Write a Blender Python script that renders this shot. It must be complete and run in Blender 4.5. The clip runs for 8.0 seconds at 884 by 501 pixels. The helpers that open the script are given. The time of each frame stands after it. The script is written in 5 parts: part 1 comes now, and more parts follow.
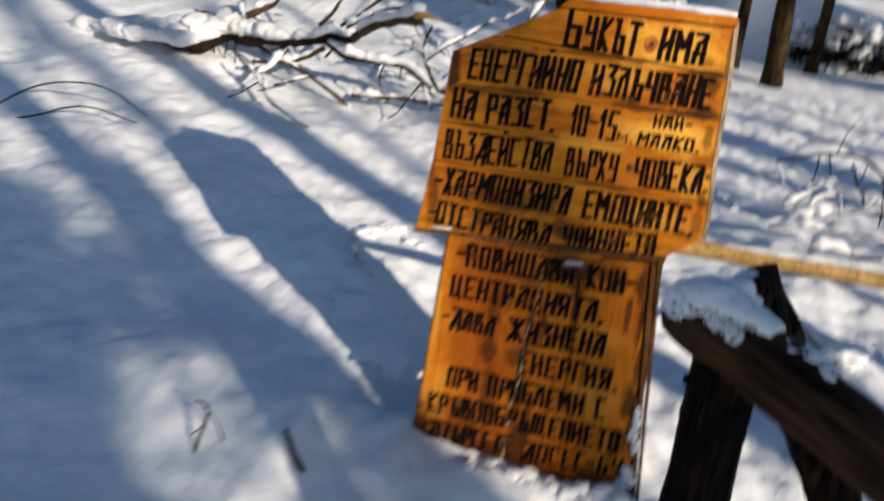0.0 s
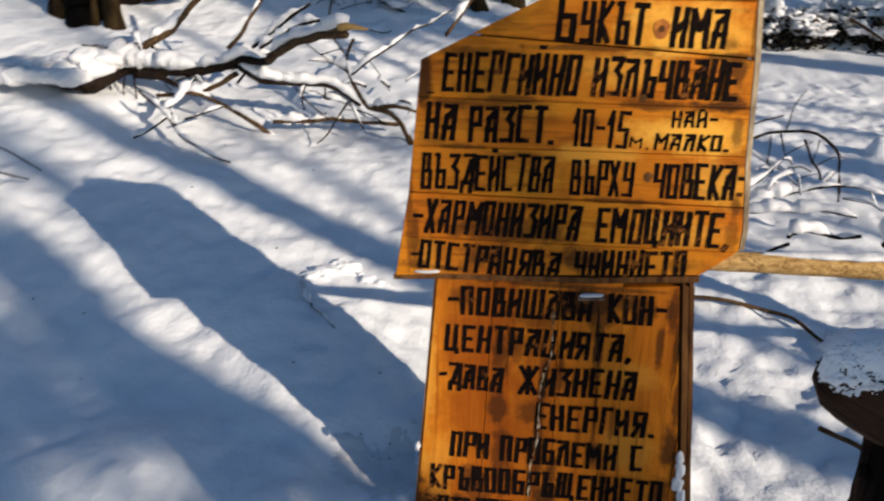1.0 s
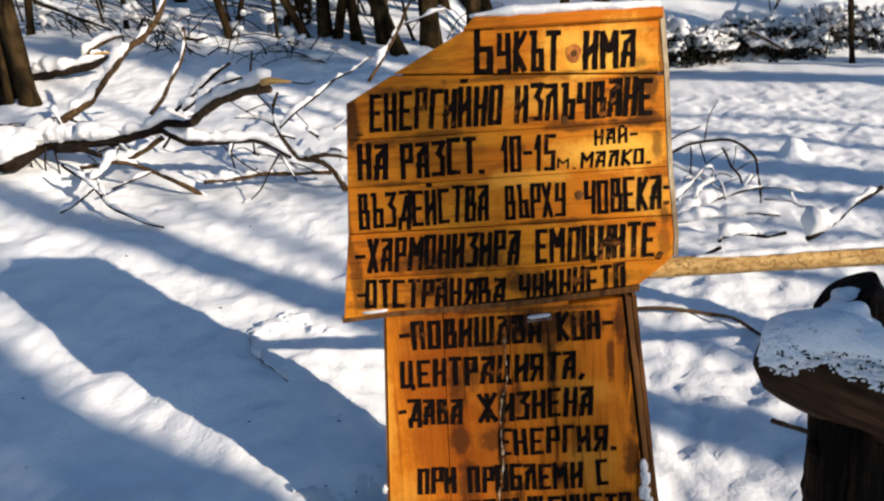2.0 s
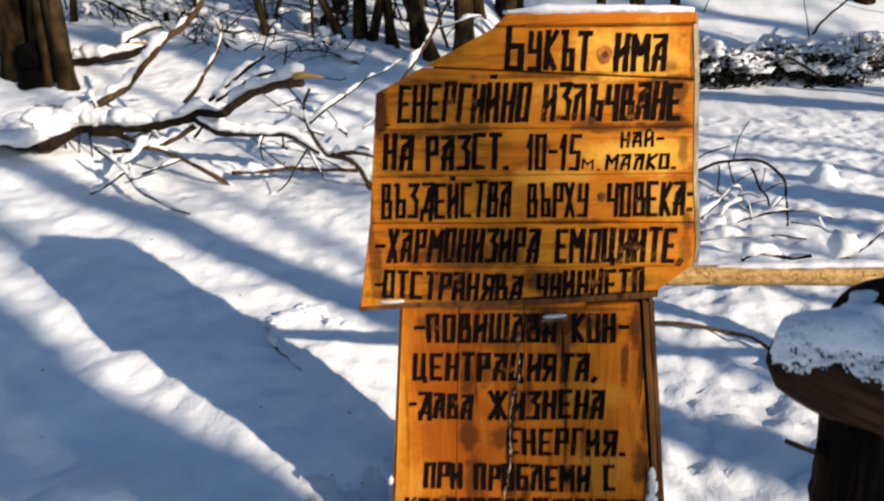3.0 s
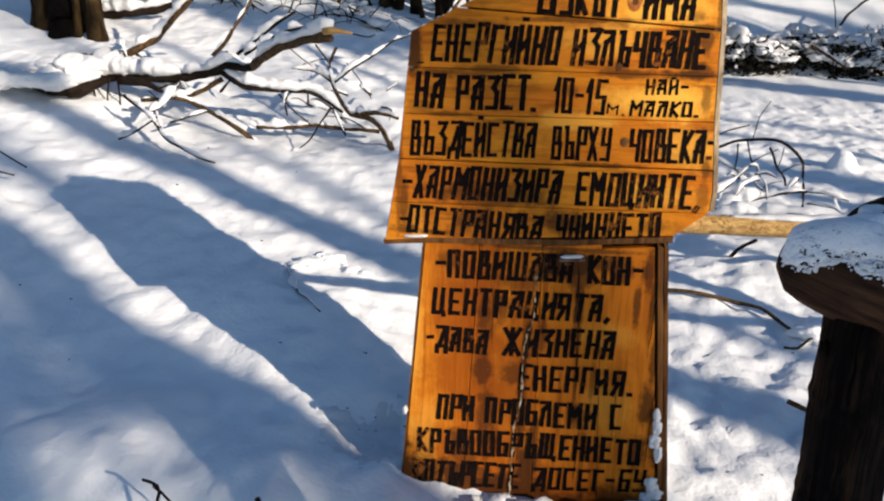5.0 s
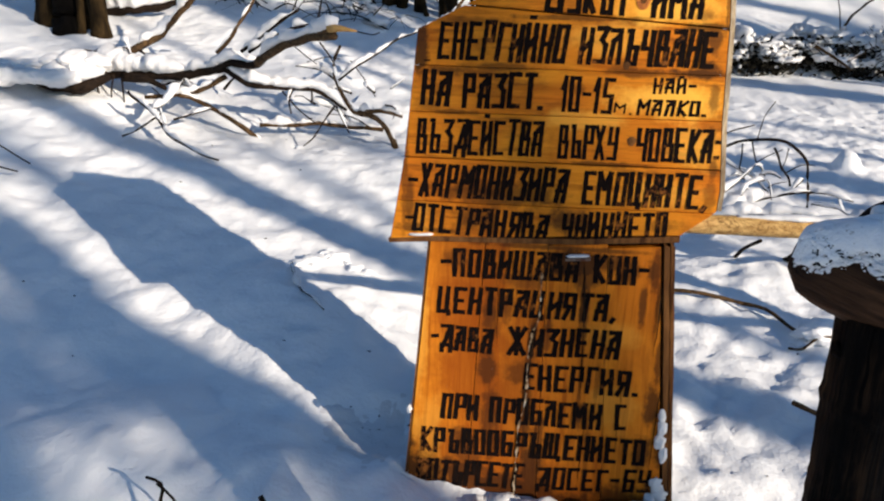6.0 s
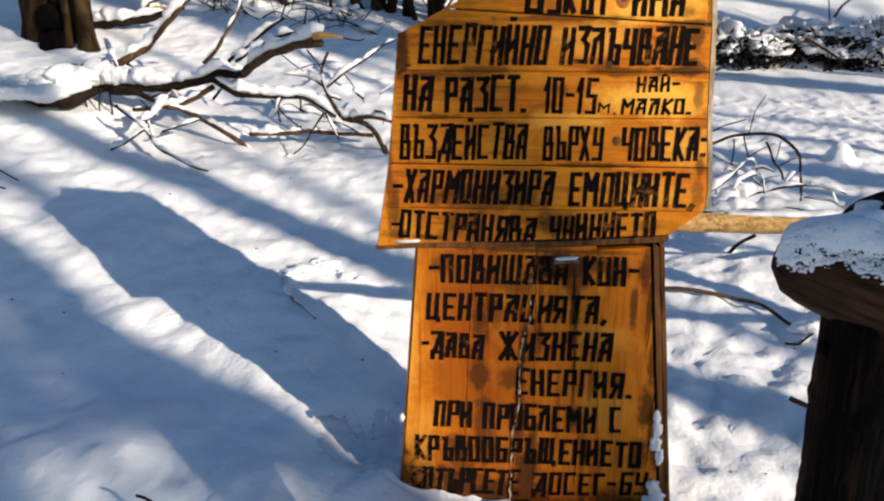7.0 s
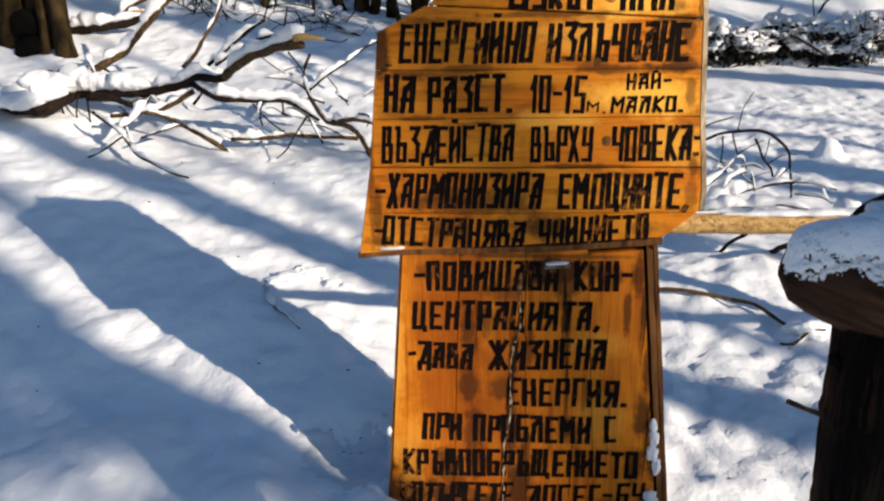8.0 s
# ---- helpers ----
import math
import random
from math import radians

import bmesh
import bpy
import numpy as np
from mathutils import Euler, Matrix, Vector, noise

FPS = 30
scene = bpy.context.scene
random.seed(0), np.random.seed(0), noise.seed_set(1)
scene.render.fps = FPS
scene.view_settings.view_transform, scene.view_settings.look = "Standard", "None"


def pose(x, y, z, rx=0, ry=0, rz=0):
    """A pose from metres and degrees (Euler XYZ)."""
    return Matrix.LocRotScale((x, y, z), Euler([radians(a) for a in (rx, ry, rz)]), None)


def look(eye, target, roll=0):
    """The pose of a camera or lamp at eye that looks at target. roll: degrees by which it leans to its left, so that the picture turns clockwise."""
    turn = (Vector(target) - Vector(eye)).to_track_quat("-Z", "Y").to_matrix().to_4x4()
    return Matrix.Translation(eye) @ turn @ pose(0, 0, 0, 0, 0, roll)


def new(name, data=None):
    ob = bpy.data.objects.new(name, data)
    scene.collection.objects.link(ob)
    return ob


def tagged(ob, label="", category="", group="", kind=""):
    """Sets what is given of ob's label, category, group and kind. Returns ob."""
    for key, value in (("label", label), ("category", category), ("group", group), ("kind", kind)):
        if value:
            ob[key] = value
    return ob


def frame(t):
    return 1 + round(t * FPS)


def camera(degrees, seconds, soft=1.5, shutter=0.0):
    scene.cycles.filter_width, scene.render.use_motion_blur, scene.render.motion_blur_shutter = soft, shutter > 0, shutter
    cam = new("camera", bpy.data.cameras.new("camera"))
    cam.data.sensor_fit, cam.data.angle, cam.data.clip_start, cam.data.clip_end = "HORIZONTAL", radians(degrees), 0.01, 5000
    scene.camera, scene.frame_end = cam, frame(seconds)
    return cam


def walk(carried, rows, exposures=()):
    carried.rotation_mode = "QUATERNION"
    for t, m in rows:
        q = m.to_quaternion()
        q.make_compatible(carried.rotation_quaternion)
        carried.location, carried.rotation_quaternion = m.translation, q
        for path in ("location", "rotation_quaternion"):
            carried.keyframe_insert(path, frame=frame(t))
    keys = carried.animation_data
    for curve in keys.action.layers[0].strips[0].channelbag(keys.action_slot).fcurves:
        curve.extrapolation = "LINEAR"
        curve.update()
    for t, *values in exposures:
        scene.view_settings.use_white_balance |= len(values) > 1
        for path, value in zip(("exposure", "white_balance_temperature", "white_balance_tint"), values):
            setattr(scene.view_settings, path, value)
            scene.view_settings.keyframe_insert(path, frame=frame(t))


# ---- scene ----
cam = camera(61.9, 8.0, soft=2.2, shutter=0.7)
PATH = [
    (0, (0.131, -1.565, 1.144), (-0.375, 0.259, 0.5), 5.8),
    (0.1, (0.116, -1.518, 1.130), (-0.377, 0.330, 0.529), 7.2),
    (0.2, (0.071, -1.494, 1.138), (-0.402, 0.360, 0.564), 5.5),
    (0.3, (0.029, -1.462, 1.127), (-0.412, 0.396, 0.532), 4.1),
    (0.4, (-0.019, -1.440, 1.132), (-0.448, 0.403, 0.488), 2.4),
    (0.5, (-0.049, -1.429, 1.117), (-0.467, 0.409, 0.449), 1.9),
    (0.7, (-0.062, -1.362, 1.109), (-0.429, 0.484, 0.432), 2.4),
    (1, (-0.067, -1.314, 1.114), (-0.374, 0.567, 0.507), 0.8),
    (1.2, (-0.055, -1.310, 1.130), (-0.355, 0.572, 0.522), -1.2),
    (1.5, (-0.051, -1.309, 1.132), (-0.252, 0.591, 0.54), -4.5),
    (1.7, (-0.065, -1.332, 1.124), (-0.228, 0.584, 0.569), -5.2),
    (2.8, (-0.058, -1.315, 1.08), (-0.257, 0.621, 0.617), -1.4),
    (3, (-0.06, -1.342, 1.078), (-0.276, 0.589, 0.603), -1.3),
    (3.5, (-0.067, -1.381, 1.04), (-0.304, 0.54, 0.539), 1.0),
    (4, (-0.069, -1.407, 1.022), (-0.322, 0.515, 0.527), 1.1),
    (4.5, (-0.071, -1.418, 1.01), (-0.317, 0.499, 0.494), 1.2),
    (6, (-0.084, -1.414, 1.003), (-0.331, 0.5, 0.478), 1.7),
    (6.5, (-0.071, -1.407, 1.008), (-0.32, 0.508, 0.486), 0.7),
    (7, (-0.064, -1.395, 1.006), (-0.308, 0.522, 0.488), 0.0),
    (7.5, (-0.06, -1.35, 0.987), (-0.286, 0.563, 0.449), -0.9),
    (8, (-0.064, -1.338, 1.001), (-0.279, 0.583, 0.487), -0.8),
]
walk(cam, [(t, look(eye, target, roll)) for t, eye, target, roll in PATH], [(0.0, 0.20, 6330, 10), (1.0, 0.23, 6330, 10), (1.5, 0.5, 6330, 10), (8.0, 0.5, 6330, 10)])

# ---- world, sun, exposure ----
SUN_AZ, SUN_EL = radians(-56.5), radians(17.5)  # the way the light travels, and its height
world = bpy.data.worlds.new("winter_sky")
scene.world = world
world.use_nodes = True
wn = world.node_tree
sky = wn.nodes.new("ShaderNodeTexSky")
sky.sky_type = "NISHITA"
sky.sun_disc = False
sky.sun_elevation, sky.sun_rotation = SUN_EL, SUN_AZ + math.pi
sky.air_density, sky.dust_density, sky.ozone_density = 1.0, 0.1, 3.4
wn.nodes["Background"].inputs["Strength"].default_value = 0.089
wn.links.new(sky.outputs["Color"], wn.nodes["Background"].inputs["Color"])
sun = new("sun", bpy.data.lights.new("sun", "SUN"))
sun.data.energy, sun.data.angle, sun.data.color = 4.6, radians(0.55), (1.0, 0.86, 0.68)
LIGHT = Vector((math.sin(SUN_AZ) * math.cos(SUN_EL), math.cos(SUN_AZ) * math.cos(SUN_EL), -math.sin(SUN_EL)))
sun.matrix_world = LIGHT.to_track_quat("-Z", "Y").to_matrix().to_4x4()


# ---- materials ----
def material(name, rough=0.7, spec=0.3):
    m = bpy.data.materials.new(name)
    m.use_nodes = True
    p = m.node_tree.nodes["Principled BSDF"]
    p.inputs["Roughness"].default_value = rough
    p.inputs["Specular IOR Level"].default_value = spec
    return m, m.node_tree, p


def node(tree, kind, links=(), **values):
    n = tree.nodes.new(kind)
    for key, value in values.items():
        n.inputs[key.replace("_", " ")].default_value = value
    for key, socket in links:
        tree.links.new(socket, n.inputs[key])
    return n


def coords(tree, stretch=(1, 1, 1), vary=False):
    """Object space, stretched along the grain; vary shifts it from piece to piece."""
    tc = tree.nodes.new("ShaderNodeTexCoord")
    mp = tree.nodes.new("ShaderNodeMapping")
    mp.inputs["Scale"].default_value = stretch
    tree.links.new(tc.outputs["Object"], mp.inputs["Vector"])
    if vary:
        info = tree.nodes.new("ShaderNodeObjectInfo")
        mul = node(tree, "ShaderNodeMath", [(0, info.outputs["Random"])])
        mul.operation = "MULTIPLY"
        mul.inputs[1].default_value = 17.0
        tree.links.new(mul.outputs[0], mp.inputs["Location"])
    return mp.outputs["Vector"]


def ramp(tree, fac, *stops):
    r = tree.nodes.new("ShaderNodeValToRGB")
    tree.links.new(fac, r.inputs["Fac"])
    e = r.color_ramp.elements
    while len(e) < len(stops):
        e.new(0.5)
    for el, (pos, col) in zip(e, stops):
        el.position, el.color = pos, (*col, 1)
    return r.outputs["Color"]


def mix(tree, fac, a, b, mode="MIX"):
    n = tree.nodes.new("ShaderNodeMix")
    n.data_type, n.blend_type = "RGBA", mode
    for key, value in (("Factor", fac), ("A", a), ("B", b)):
        s = [i for i in n.inputs if i.name == key and (i.type == "RGBA" if key != "Factor" else i.type == "VALUE")][0]
        if isinstance(value, (int, float)):
            s.default_value = value
        elif isinstance(value, tuple):
            s.default_value = (*value, 1)
        else:
            tree.links.new(value, s)
    return [o for o in n.outputs if o.type == "RGBA"][0]


def bump(tree, p, height, strength, distance, normal=None):
    b = node(tree, "ShaderNodeBump", [("Height", height)], Strength=strength, Distance=distance)
    if normal:
        tree.links.new(normal, b.inputs["Normal"])
    tree.links.new(b.outputs["Normal"], p.inputs["Normal"])
    return b.outputs["Normal"]


def snow_material(name, grain=1.0, dirt=0.0, pale=1.0):
    m, t, p = material(name, 0.55, 0.25)
    v = coords(t)
    fine = node(t, "ShaderNodeTexNoise", [("Vector", v)], Scale=260.0, Detail=3.0, Roughness=0.6)
    mid = node(t, "ShaderNodeTexNoise", [("Vector", v)], Scale=15.0, Detail=3.0, Roughness=0.5)
    big = node(t, "ShaderNodeTexNoise", [("Vector", v)], Scale=3.0, Detail=4.0)
    col = ramp(t, big.outputs["Fac"], (0.3, (0.78 * pale, 0.79 * pale ** 1.15, 0.81 * pale ** 1.2)), (0.7, (0.87 * pale, 0.87 * pale ** 1.1, 0.88 * pale ** 1.15)))
    if dirt:
        speck = node(t, "ShaderNodeTexNoise", [("Vector", v)], Scale=110.0, Detail=4.0, Roughness=0.7)
        f = ramp(t, speck.outputs["Fac"], (0.60, (0, 0, 0)), (0.66, (dirt, dirt, dirt)))
        col = mix(t, f, col, (0.12, 0.08, 0.05))
    t.links.new(col, p.inputs["Base Color"])
    p.inputs["Subsurface Weight"].default_value = 0.0
    grit = node(t, "ShaderNodeTexNoise", [("Vector", v)], Scale=70.0, Detail=3.0, Roughness=0.6)
    n1 = bump(t, p, mid.outputs["Fac"], 0.7 * grain, 0.011)
    n1 = bump(t, p, grit.outputs["Fac"], 0.45 * grain, 0.005, n1)
    bump(t, p, fine.outputs["Fac"], 0.25 * grain, 0.002, n1)
    return m


SNOW = snow_material("snow", 1.0)
SNOW_CAP = snow_material("fresh_snow", 1.2, 0.0, 0.90)
SNOW_ICY = snow_material("old_snow", 1.2, 0.5)
SNOW_GREY = snow_material("dirty_snow", 1.2, 0.0, 0.84)


def blots(t, wood, spots, colour, box, scale=32.0):
    """Blots of their own ragged shape round spots of the sign (x, z, half width, half height, strength); only those that reach the board."""
    here = t.nodes.new("ShaderNodeNewGeometry").outputs["Position"]
    n = node(t, "ShaderNodeTexNoise", [("Vector", here)], Scale=scale, Detail=6.0, Roughness=0.7)
    total = None
    for spot in spots:
        x, z, rx, rz, strength = (float(v) for v in spot.split())
        if x + 1.5 * rx < box[0] or x - 1.5 * rx > box[1] or z + 1.5 * rz < box[2] or z - 1.5 * rz > box[3]:
            continue
        mp = t.nodes.new("ShaderNodeMapping")
        mp.inputs["Location"].default_value = (-x / rx, 0, -z / rz)
        mp.inputs["Scale"].default_value = (1 / rx, 0, 1 / rz)
        t.links.new(here, mp.inputs["Vector"])
        far = node(t, "ShaderNodeVectorMath", [(0, mp.outputs["Vector"])])
        far.operation = "LENGTH"
        edge = node(t, "ShaderNodeMath", [(0, n.outputs["Fac"]), (2, far.outputs["Value"])])
        edge.operation = "MULTIPLY_ADD"
        edge.inputs[1].default_value = 2.4
        fade = node(t, "ShaderNodeMapRange", [(0, edge.outputs[0])], From_Min=1.78, From_Max=2.30, To_Min=strength, To_Max=0.0)
        if total is None:
            total = fade.outputs[0]
        else:
            most = node(t, "ShaderNodeMath", [(0, total), (1, fade.outputs[0])])
            most.operation = "MAXIMUM"
            total = most.outputs[0]
    return wood if total is None else mix(t, total, wood, colour)


BLOTS = ("0 .605 .07 .035 .9", "-.02 .690 .05 .03 .8", "-.17 .735 .13 .03 .65", "-.08 .74 .03 .02 .6", "-.20 .685 .05 .025 .6", "-.165 .37 .025 .045 .75", "-.10 .365 .03 .03 .6", "-.155 .25 .022 .10 .65", "-.33 .09 .025 .12 .9", "-.28 .08 .08 .04 .9", "-.14 .09 .12 .05 .85", "-.06 .13 .03 .09 .85", ".05 .07 .14 .03 .8", "-.20 .16 .03 .05 .6", ".155 .60 .012 .05 .7", ".10 .60 .03 .03 .6", "-.10 .56 .05 .02 .5", "-.05 .22 .012 .06 .7", "-.045 .45 .010 .05 .6", ".05 .20 .008 .08 .5",
         "-.318 1.01 .016 .06 .9", "-.345 .80 .008 .2 .6", ".19 .975 .06 .010 .9", ".08 .973 .06 .010 .7", "-.17 .975 .07 .009 .6", ".165 .54 .008 .08 .65", ".20 .27 .014 .10 .85", ".195 .10 .03 .05 .75", ".027 .52 .006 .11 .7", ".027 .36 .005 .10 .55", "-.13 .51 .015 .04 .6", "-.27 .965 .04 .010 .6", "-.16 .46 .02 .03 .5",
         ".228 1.10 .005 .06 .65", ".05 .803 .10 .006 .7", ".235 .75 .012 .03 .5", "-.25 .89 .05 .006 .7", "-.27 .655 .04 .007 .6", "-.02 1.066 .14 .006 .7", ".20 1.055 .05 .008 .8", "-.22 1.055 .08 .01 .45", "-.02 .94 .012 .012 .5", ".05 .985 .012 .008 .5", "-.04 .635 .2 .006 .7",
         ".020 .535 .008 .08 .85", ".02 .575 .03 .025 .7", ".135 .53 .008 .045 .75", ".150 .60 .015 .03 .8", ".172 .31 .016 .06 .8", ".165 .20 .02 .05 .7", ".178 .42 .008 .10 .7", "-.080 .30 .012 .14 .75", "-.075 .44 .012 .05 .8", ".028 .28 .010 .035 .8", "-.166 .49 .016 .05 .7", "-.21 .195 .03 .04 .75", "-.235 .60 .03 .02 .5", ".065 .61 .03 .02 .7", "-.02 .61 .03 .025 .8", ".06 .36 .006 .05 .5", "-.30 .11 .06 .05 .9", "-.21 .12 .06 .045 .85", "-.05 .09 .05 .04 .8", ".12 .09 .06 .04 .75", ".212 1.03 .014 .03 .75", ".208 .985 .018 .015 .8", ".222 .93 .010 .03 .6", ".225 .86 .008 .03 .55", ".235 .80 .008 .025 .6", ".19 1.075 .02 .012 .5", "-.30 .90 .03 .015 .45", "-.335 .72 .012 .05 .7", "-.33 .66 .03 .012 .7", ".16 .69 .03 .015 .5")
GOLDEN = (".13 1.10 .11 .05 .7", ".02 1.03 .10 .03 .35", ".14 .92 .10 .035 .75", ".0 .885 .10 .02 .4", ".20 .84 .06 .04 .4", ".15 .75 .08 .03 .35", "-.31 .45 .02 .25 .35", "-.28 .20 .03 .10 .25", ".09 .46 .06 .03 .2", ".10 .30 .05 .06 .2")


def pine_material(name, along_x, aged=0.0, box=(-1, 1, -1, 2)):
    """Varnished pine: grain along the board, yellow and red patches, dirt, dark runs. aged: how far it is stained."""
    m, t, p = material(name, 0.5, 0.08)
    st = (1.2, 1.0, 22.0) if along_x else (22.0, 1.0, 1.2)
    v = coords(t, st, True)
    g = node(t, "ShaderNodeTexNoise", [("Vector", v)], Scale=3.2, Detail=5.0, Roughness=0.55, Distortion=0.8)
    f = node(t, "ShaderNodeTexNoise", [("Vector", v)], Scale=16.0, Detail=4.0, Roughness=0.65)
    flat = coords(t)
    h = node(t, "ShaderNodeTexNoise", [("Vector", coords(t, (1.0, 1.0, 2.2) if along_x else (2.4, 1.0, 0.8), True))], Scale=5.0, Detail=3.0)
    yellow = ramp(t, g.outputs["Fac"], (0.30, (0.50, 0.17, 0.009)), (0.50, (0.74, 0.285, 0.018)), (0.70, (0.62, 0.215, 0.010)))
    red = ramp(t, g.outputs["Fac"], (0.30, (0.36, 0.085, 0.005)), (0.50, (0.60, 0.17, 0.010)), (0.70, (0.45, 0.115, 0.006)))
    wood = mix(t, ramp(t, h.outputs["Fac"], (0.36 + 0.12 * aged, (1, 1, 1)), (0.62 + 0.15 * aged, (0, 0, 0))), yellow, red)
    wood = mix(t, ramp(t, f.outputs["Fac"], (0.44, (0.0, 0.0, 0.0)), (0.66, (0.28, 0.28, 0.28))), wood, (0.30, 0.075, 0.005))
    a = node(t, "ShaderNodeTexNoise", [("Vector", flat)], Scale=6.5, Detail=8.0, Roughness=0.68, Distortion=0.3)
    grime = ramp(t, a.outputs["Fac"], (0.52 - 0.10 * aged, (0, 0, 0)), (0.66 - 0.06 * aged, (0.62, 0.62, 0.62)))
    wood = mix(t, grime, wood, (0.050, 0.020, 0.008))
    s = node(t, "ShaderNodeTexNoise", [("Vector", coords(t, (16.0, 1.0, 1.3) if not along_x else (2.0, 1.0, 16.0), True))], Scale=2.4, Detail=6.0, Roughness=0.65)
    streak = ramp(t, s.outputs["Fac"], (0.56 - 0.08 * aged, (0, 0, 0)), (0.66, (0.75, 0.75, 0.75)))
    wood = mix(t, streak, wood, (0.075, 0.024, 0.007))
    wood = mix(t, 0.24 if along_x else 0.70, wood, red)
    wood = blots(t, wood, ("-.19 .42 .09 .26 .6", "-.09 .40 .05 .20 .4", "-.17 .16 .12 .10 .5", "-.05 .10 .20 .06 .4"), (0.22, 0.035, 0.003), box, 9.0)
    wood = blots(t, wood, GOLDEN, (0.98, 0.50, 0.07), box, 14.0)
    wood = blots(t, wood, BLOTS, (0.035, 0.014, 0.006), box)
    pale = node(t, "ShaderNodeTexNoise", [("Vector", flat)], Scale=48.0, Detail=6.0, Roughness=0.75)
    wood = mix(t, ramp(t, pale.outputs["Fac"], (0.68, (0, 0, 0)), (0.74, (0.5, 0.5, 0.5))), wood, (0.55, 0.45, 0.34))
    t.links.new(wood, p.inputs["Base Color"])
    r = ramp(t, a.outputs["Fac"], (0.35, (0.36, 0.36, 0.36)), (0.65, (0.70, 0.70, 0.70)))
    t.links.new(r, p.inputs["Roughness"])
    bump(t, p, f.outputs["Fac"], 0.35, 0.003)
    return m


def simple_wood(name, dark, light, stretch, scale, rough=0.8, bumps=0.5, depth=0.006, patchy=0.4, stops=(0.32, 0.68)):
    m, t, p = material(name, rough, 0.07)
    v = coords(t, stretch, True)
    n = node(t, "ShaderNodeTexNoise", [("Vector", v)], Scale=scale, Detail=6.0, Roughness=0.65, Distortion=0.4)
    w = node(t, "ShaderNodeTexNoise", [("Vector", coords(t))], Scale=9.0, Detail=4.0)
    c = ramp(t, n.outputs["Fac"], (stops[0], dark), (stops[1], light))
    c = mix(t, ramp(t, w.outputs["Fac"], (0.38, (0, 0, 0)), (0.66, (patchy,) * 3)), c, tuple(0.45 * a for a in dark))
    t.links.new(c, p.inputs["Base Color"])
    bump(t, p, n.outputs["Fac"], bumps, depth)
    return m


EDGE_WOOD = simple_wood("weathered_edge", (0.05, 0.019, 0.008), (0.28, 0.12, 0.036), (20, 20, 2), 2.5, 0.7)
BARK = simple_wood("beech_bark", (0.002, 0.0016, 0.0013), (0.075, 0.046, 0.018), (4, 4, 0.9), 4.0, 0.85, 0.8, 0.03, 0.8)
BRANCH = simple_wood("branch_bark", (0.014, 0.009, 0.006), (0.15, 0.088, 0.042), (10, 10, 10), 6.0, 0.8, 0.5, 0.003)
TWIG = simple_wood("dark_twig", (0.005, 0.0035, 0.003), (0.032, 0.020, 0.013), (10, 10, 10), 6.0, 0.8, 0.4, 0.002)
POST = simple_wood("dark_wet_post", (0.002, 0.0013, 0.001), (0.13, 0.068, 0.032), (34, 34, 2.0), 3.0, 0.75, 1.0, 0.014, 0.9, (0.46, 0.76))
LOG = simple_wood("stripped_log", (0.008, 0.0042, 0.0028), (0.17, 0.082, 0.040), (1.4, 15, 15), 4.0, 0.65, 0.9, 0.008, 0.6, (0.36, 0.72))
# near black: paints in the hollow's shade; also for cracks and bark crumbs
NEAR_BLACK = simple_wood("near_black_wood", (0.0006, 0.0005, 0.0005), (0.006, 0.0045, 0.0035), (10, 10, 3), 4.0, 0.9, 0.8, 0.01, 0.5)
RAIL = simple_wood("peeled_pole", (0.30, 0.16, 0.050), (0.68, 0.45, 0.18), (9, 22, 22), 4.0, 0.6, 0.6, 0.004, 0.2)
RAIL_TREE = RAIL.node_tree
rail_p = RAIL_TREE.nodes["Principled BSDF"]
carved = node(RAIL_TREE, "ShaderNodeTexNoise", [("Vector", coords(RAIL_TREE, (0.7, 1, 1)))], Scale=62.0, Detail=1.5, Roughness=0.5, Distortion=2.2)
lines = ramp(RAIL_TREE, carved.outputs["Fac"], (0.455, (0, 0, 0)), (0.49, (0.95, 0.95, 0.95)), (0.525, (0, 0, 0)))
RAIL_TREE.links.new(mix(RAIL_TREE, lines, rail_p.inputs["Base Color"].links[0].from_socket, (0.085, 0.035, 0.012)), rail_p.inputs["Base Color"])
SPLINTER = simple_wood("fresh_split_wood", (0.42, 0.22, 0.06), (0.68, 0.42, 0.16), (6, 30, 30), 5.0, 0.7)
PALE_LATH = simple_wood("greyed_lath", (0.16, 0.10, 0.055), (0.66, 0.52, 0.34), (20, 20, 5), 4.0, 0.75)
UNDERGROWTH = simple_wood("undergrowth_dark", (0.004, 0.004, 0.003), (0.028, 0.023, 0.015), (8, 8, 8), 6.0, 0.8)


def paint_material():
    m, t, p = material("black_brown_paint", 0.85, 0.06)
    n = node(t, "ShaderNodeTexNoise", [("Vector", coords(t))], Scale=60.0, Detail=5.0, Roughness=0.7)
    w = node(t, "ShaderNodeTexNoise", [("Vector", coords(t, (1, 1, 0.4)))], Scale=9.0, Detail=3.0)
    c = ramp(t, n.outputs["Fac"], (0.35, (0.003, 0.002, 0.002)), (0.70, (0.012, 0.006, 0.004)))
    worn = mix(t, 1.0, n.outputs["Fac"], w.outputs["Fac"], "MULTIPLY")
    c = mix(t, ramp(t, worn, (0.33, (0, 0, 0)), (0.40, (0.8, 0.8, 0.8))), c, (0.30, 0.10, 0.02))
    t.links.new(c, p.inputs["Base Color"])
    return m


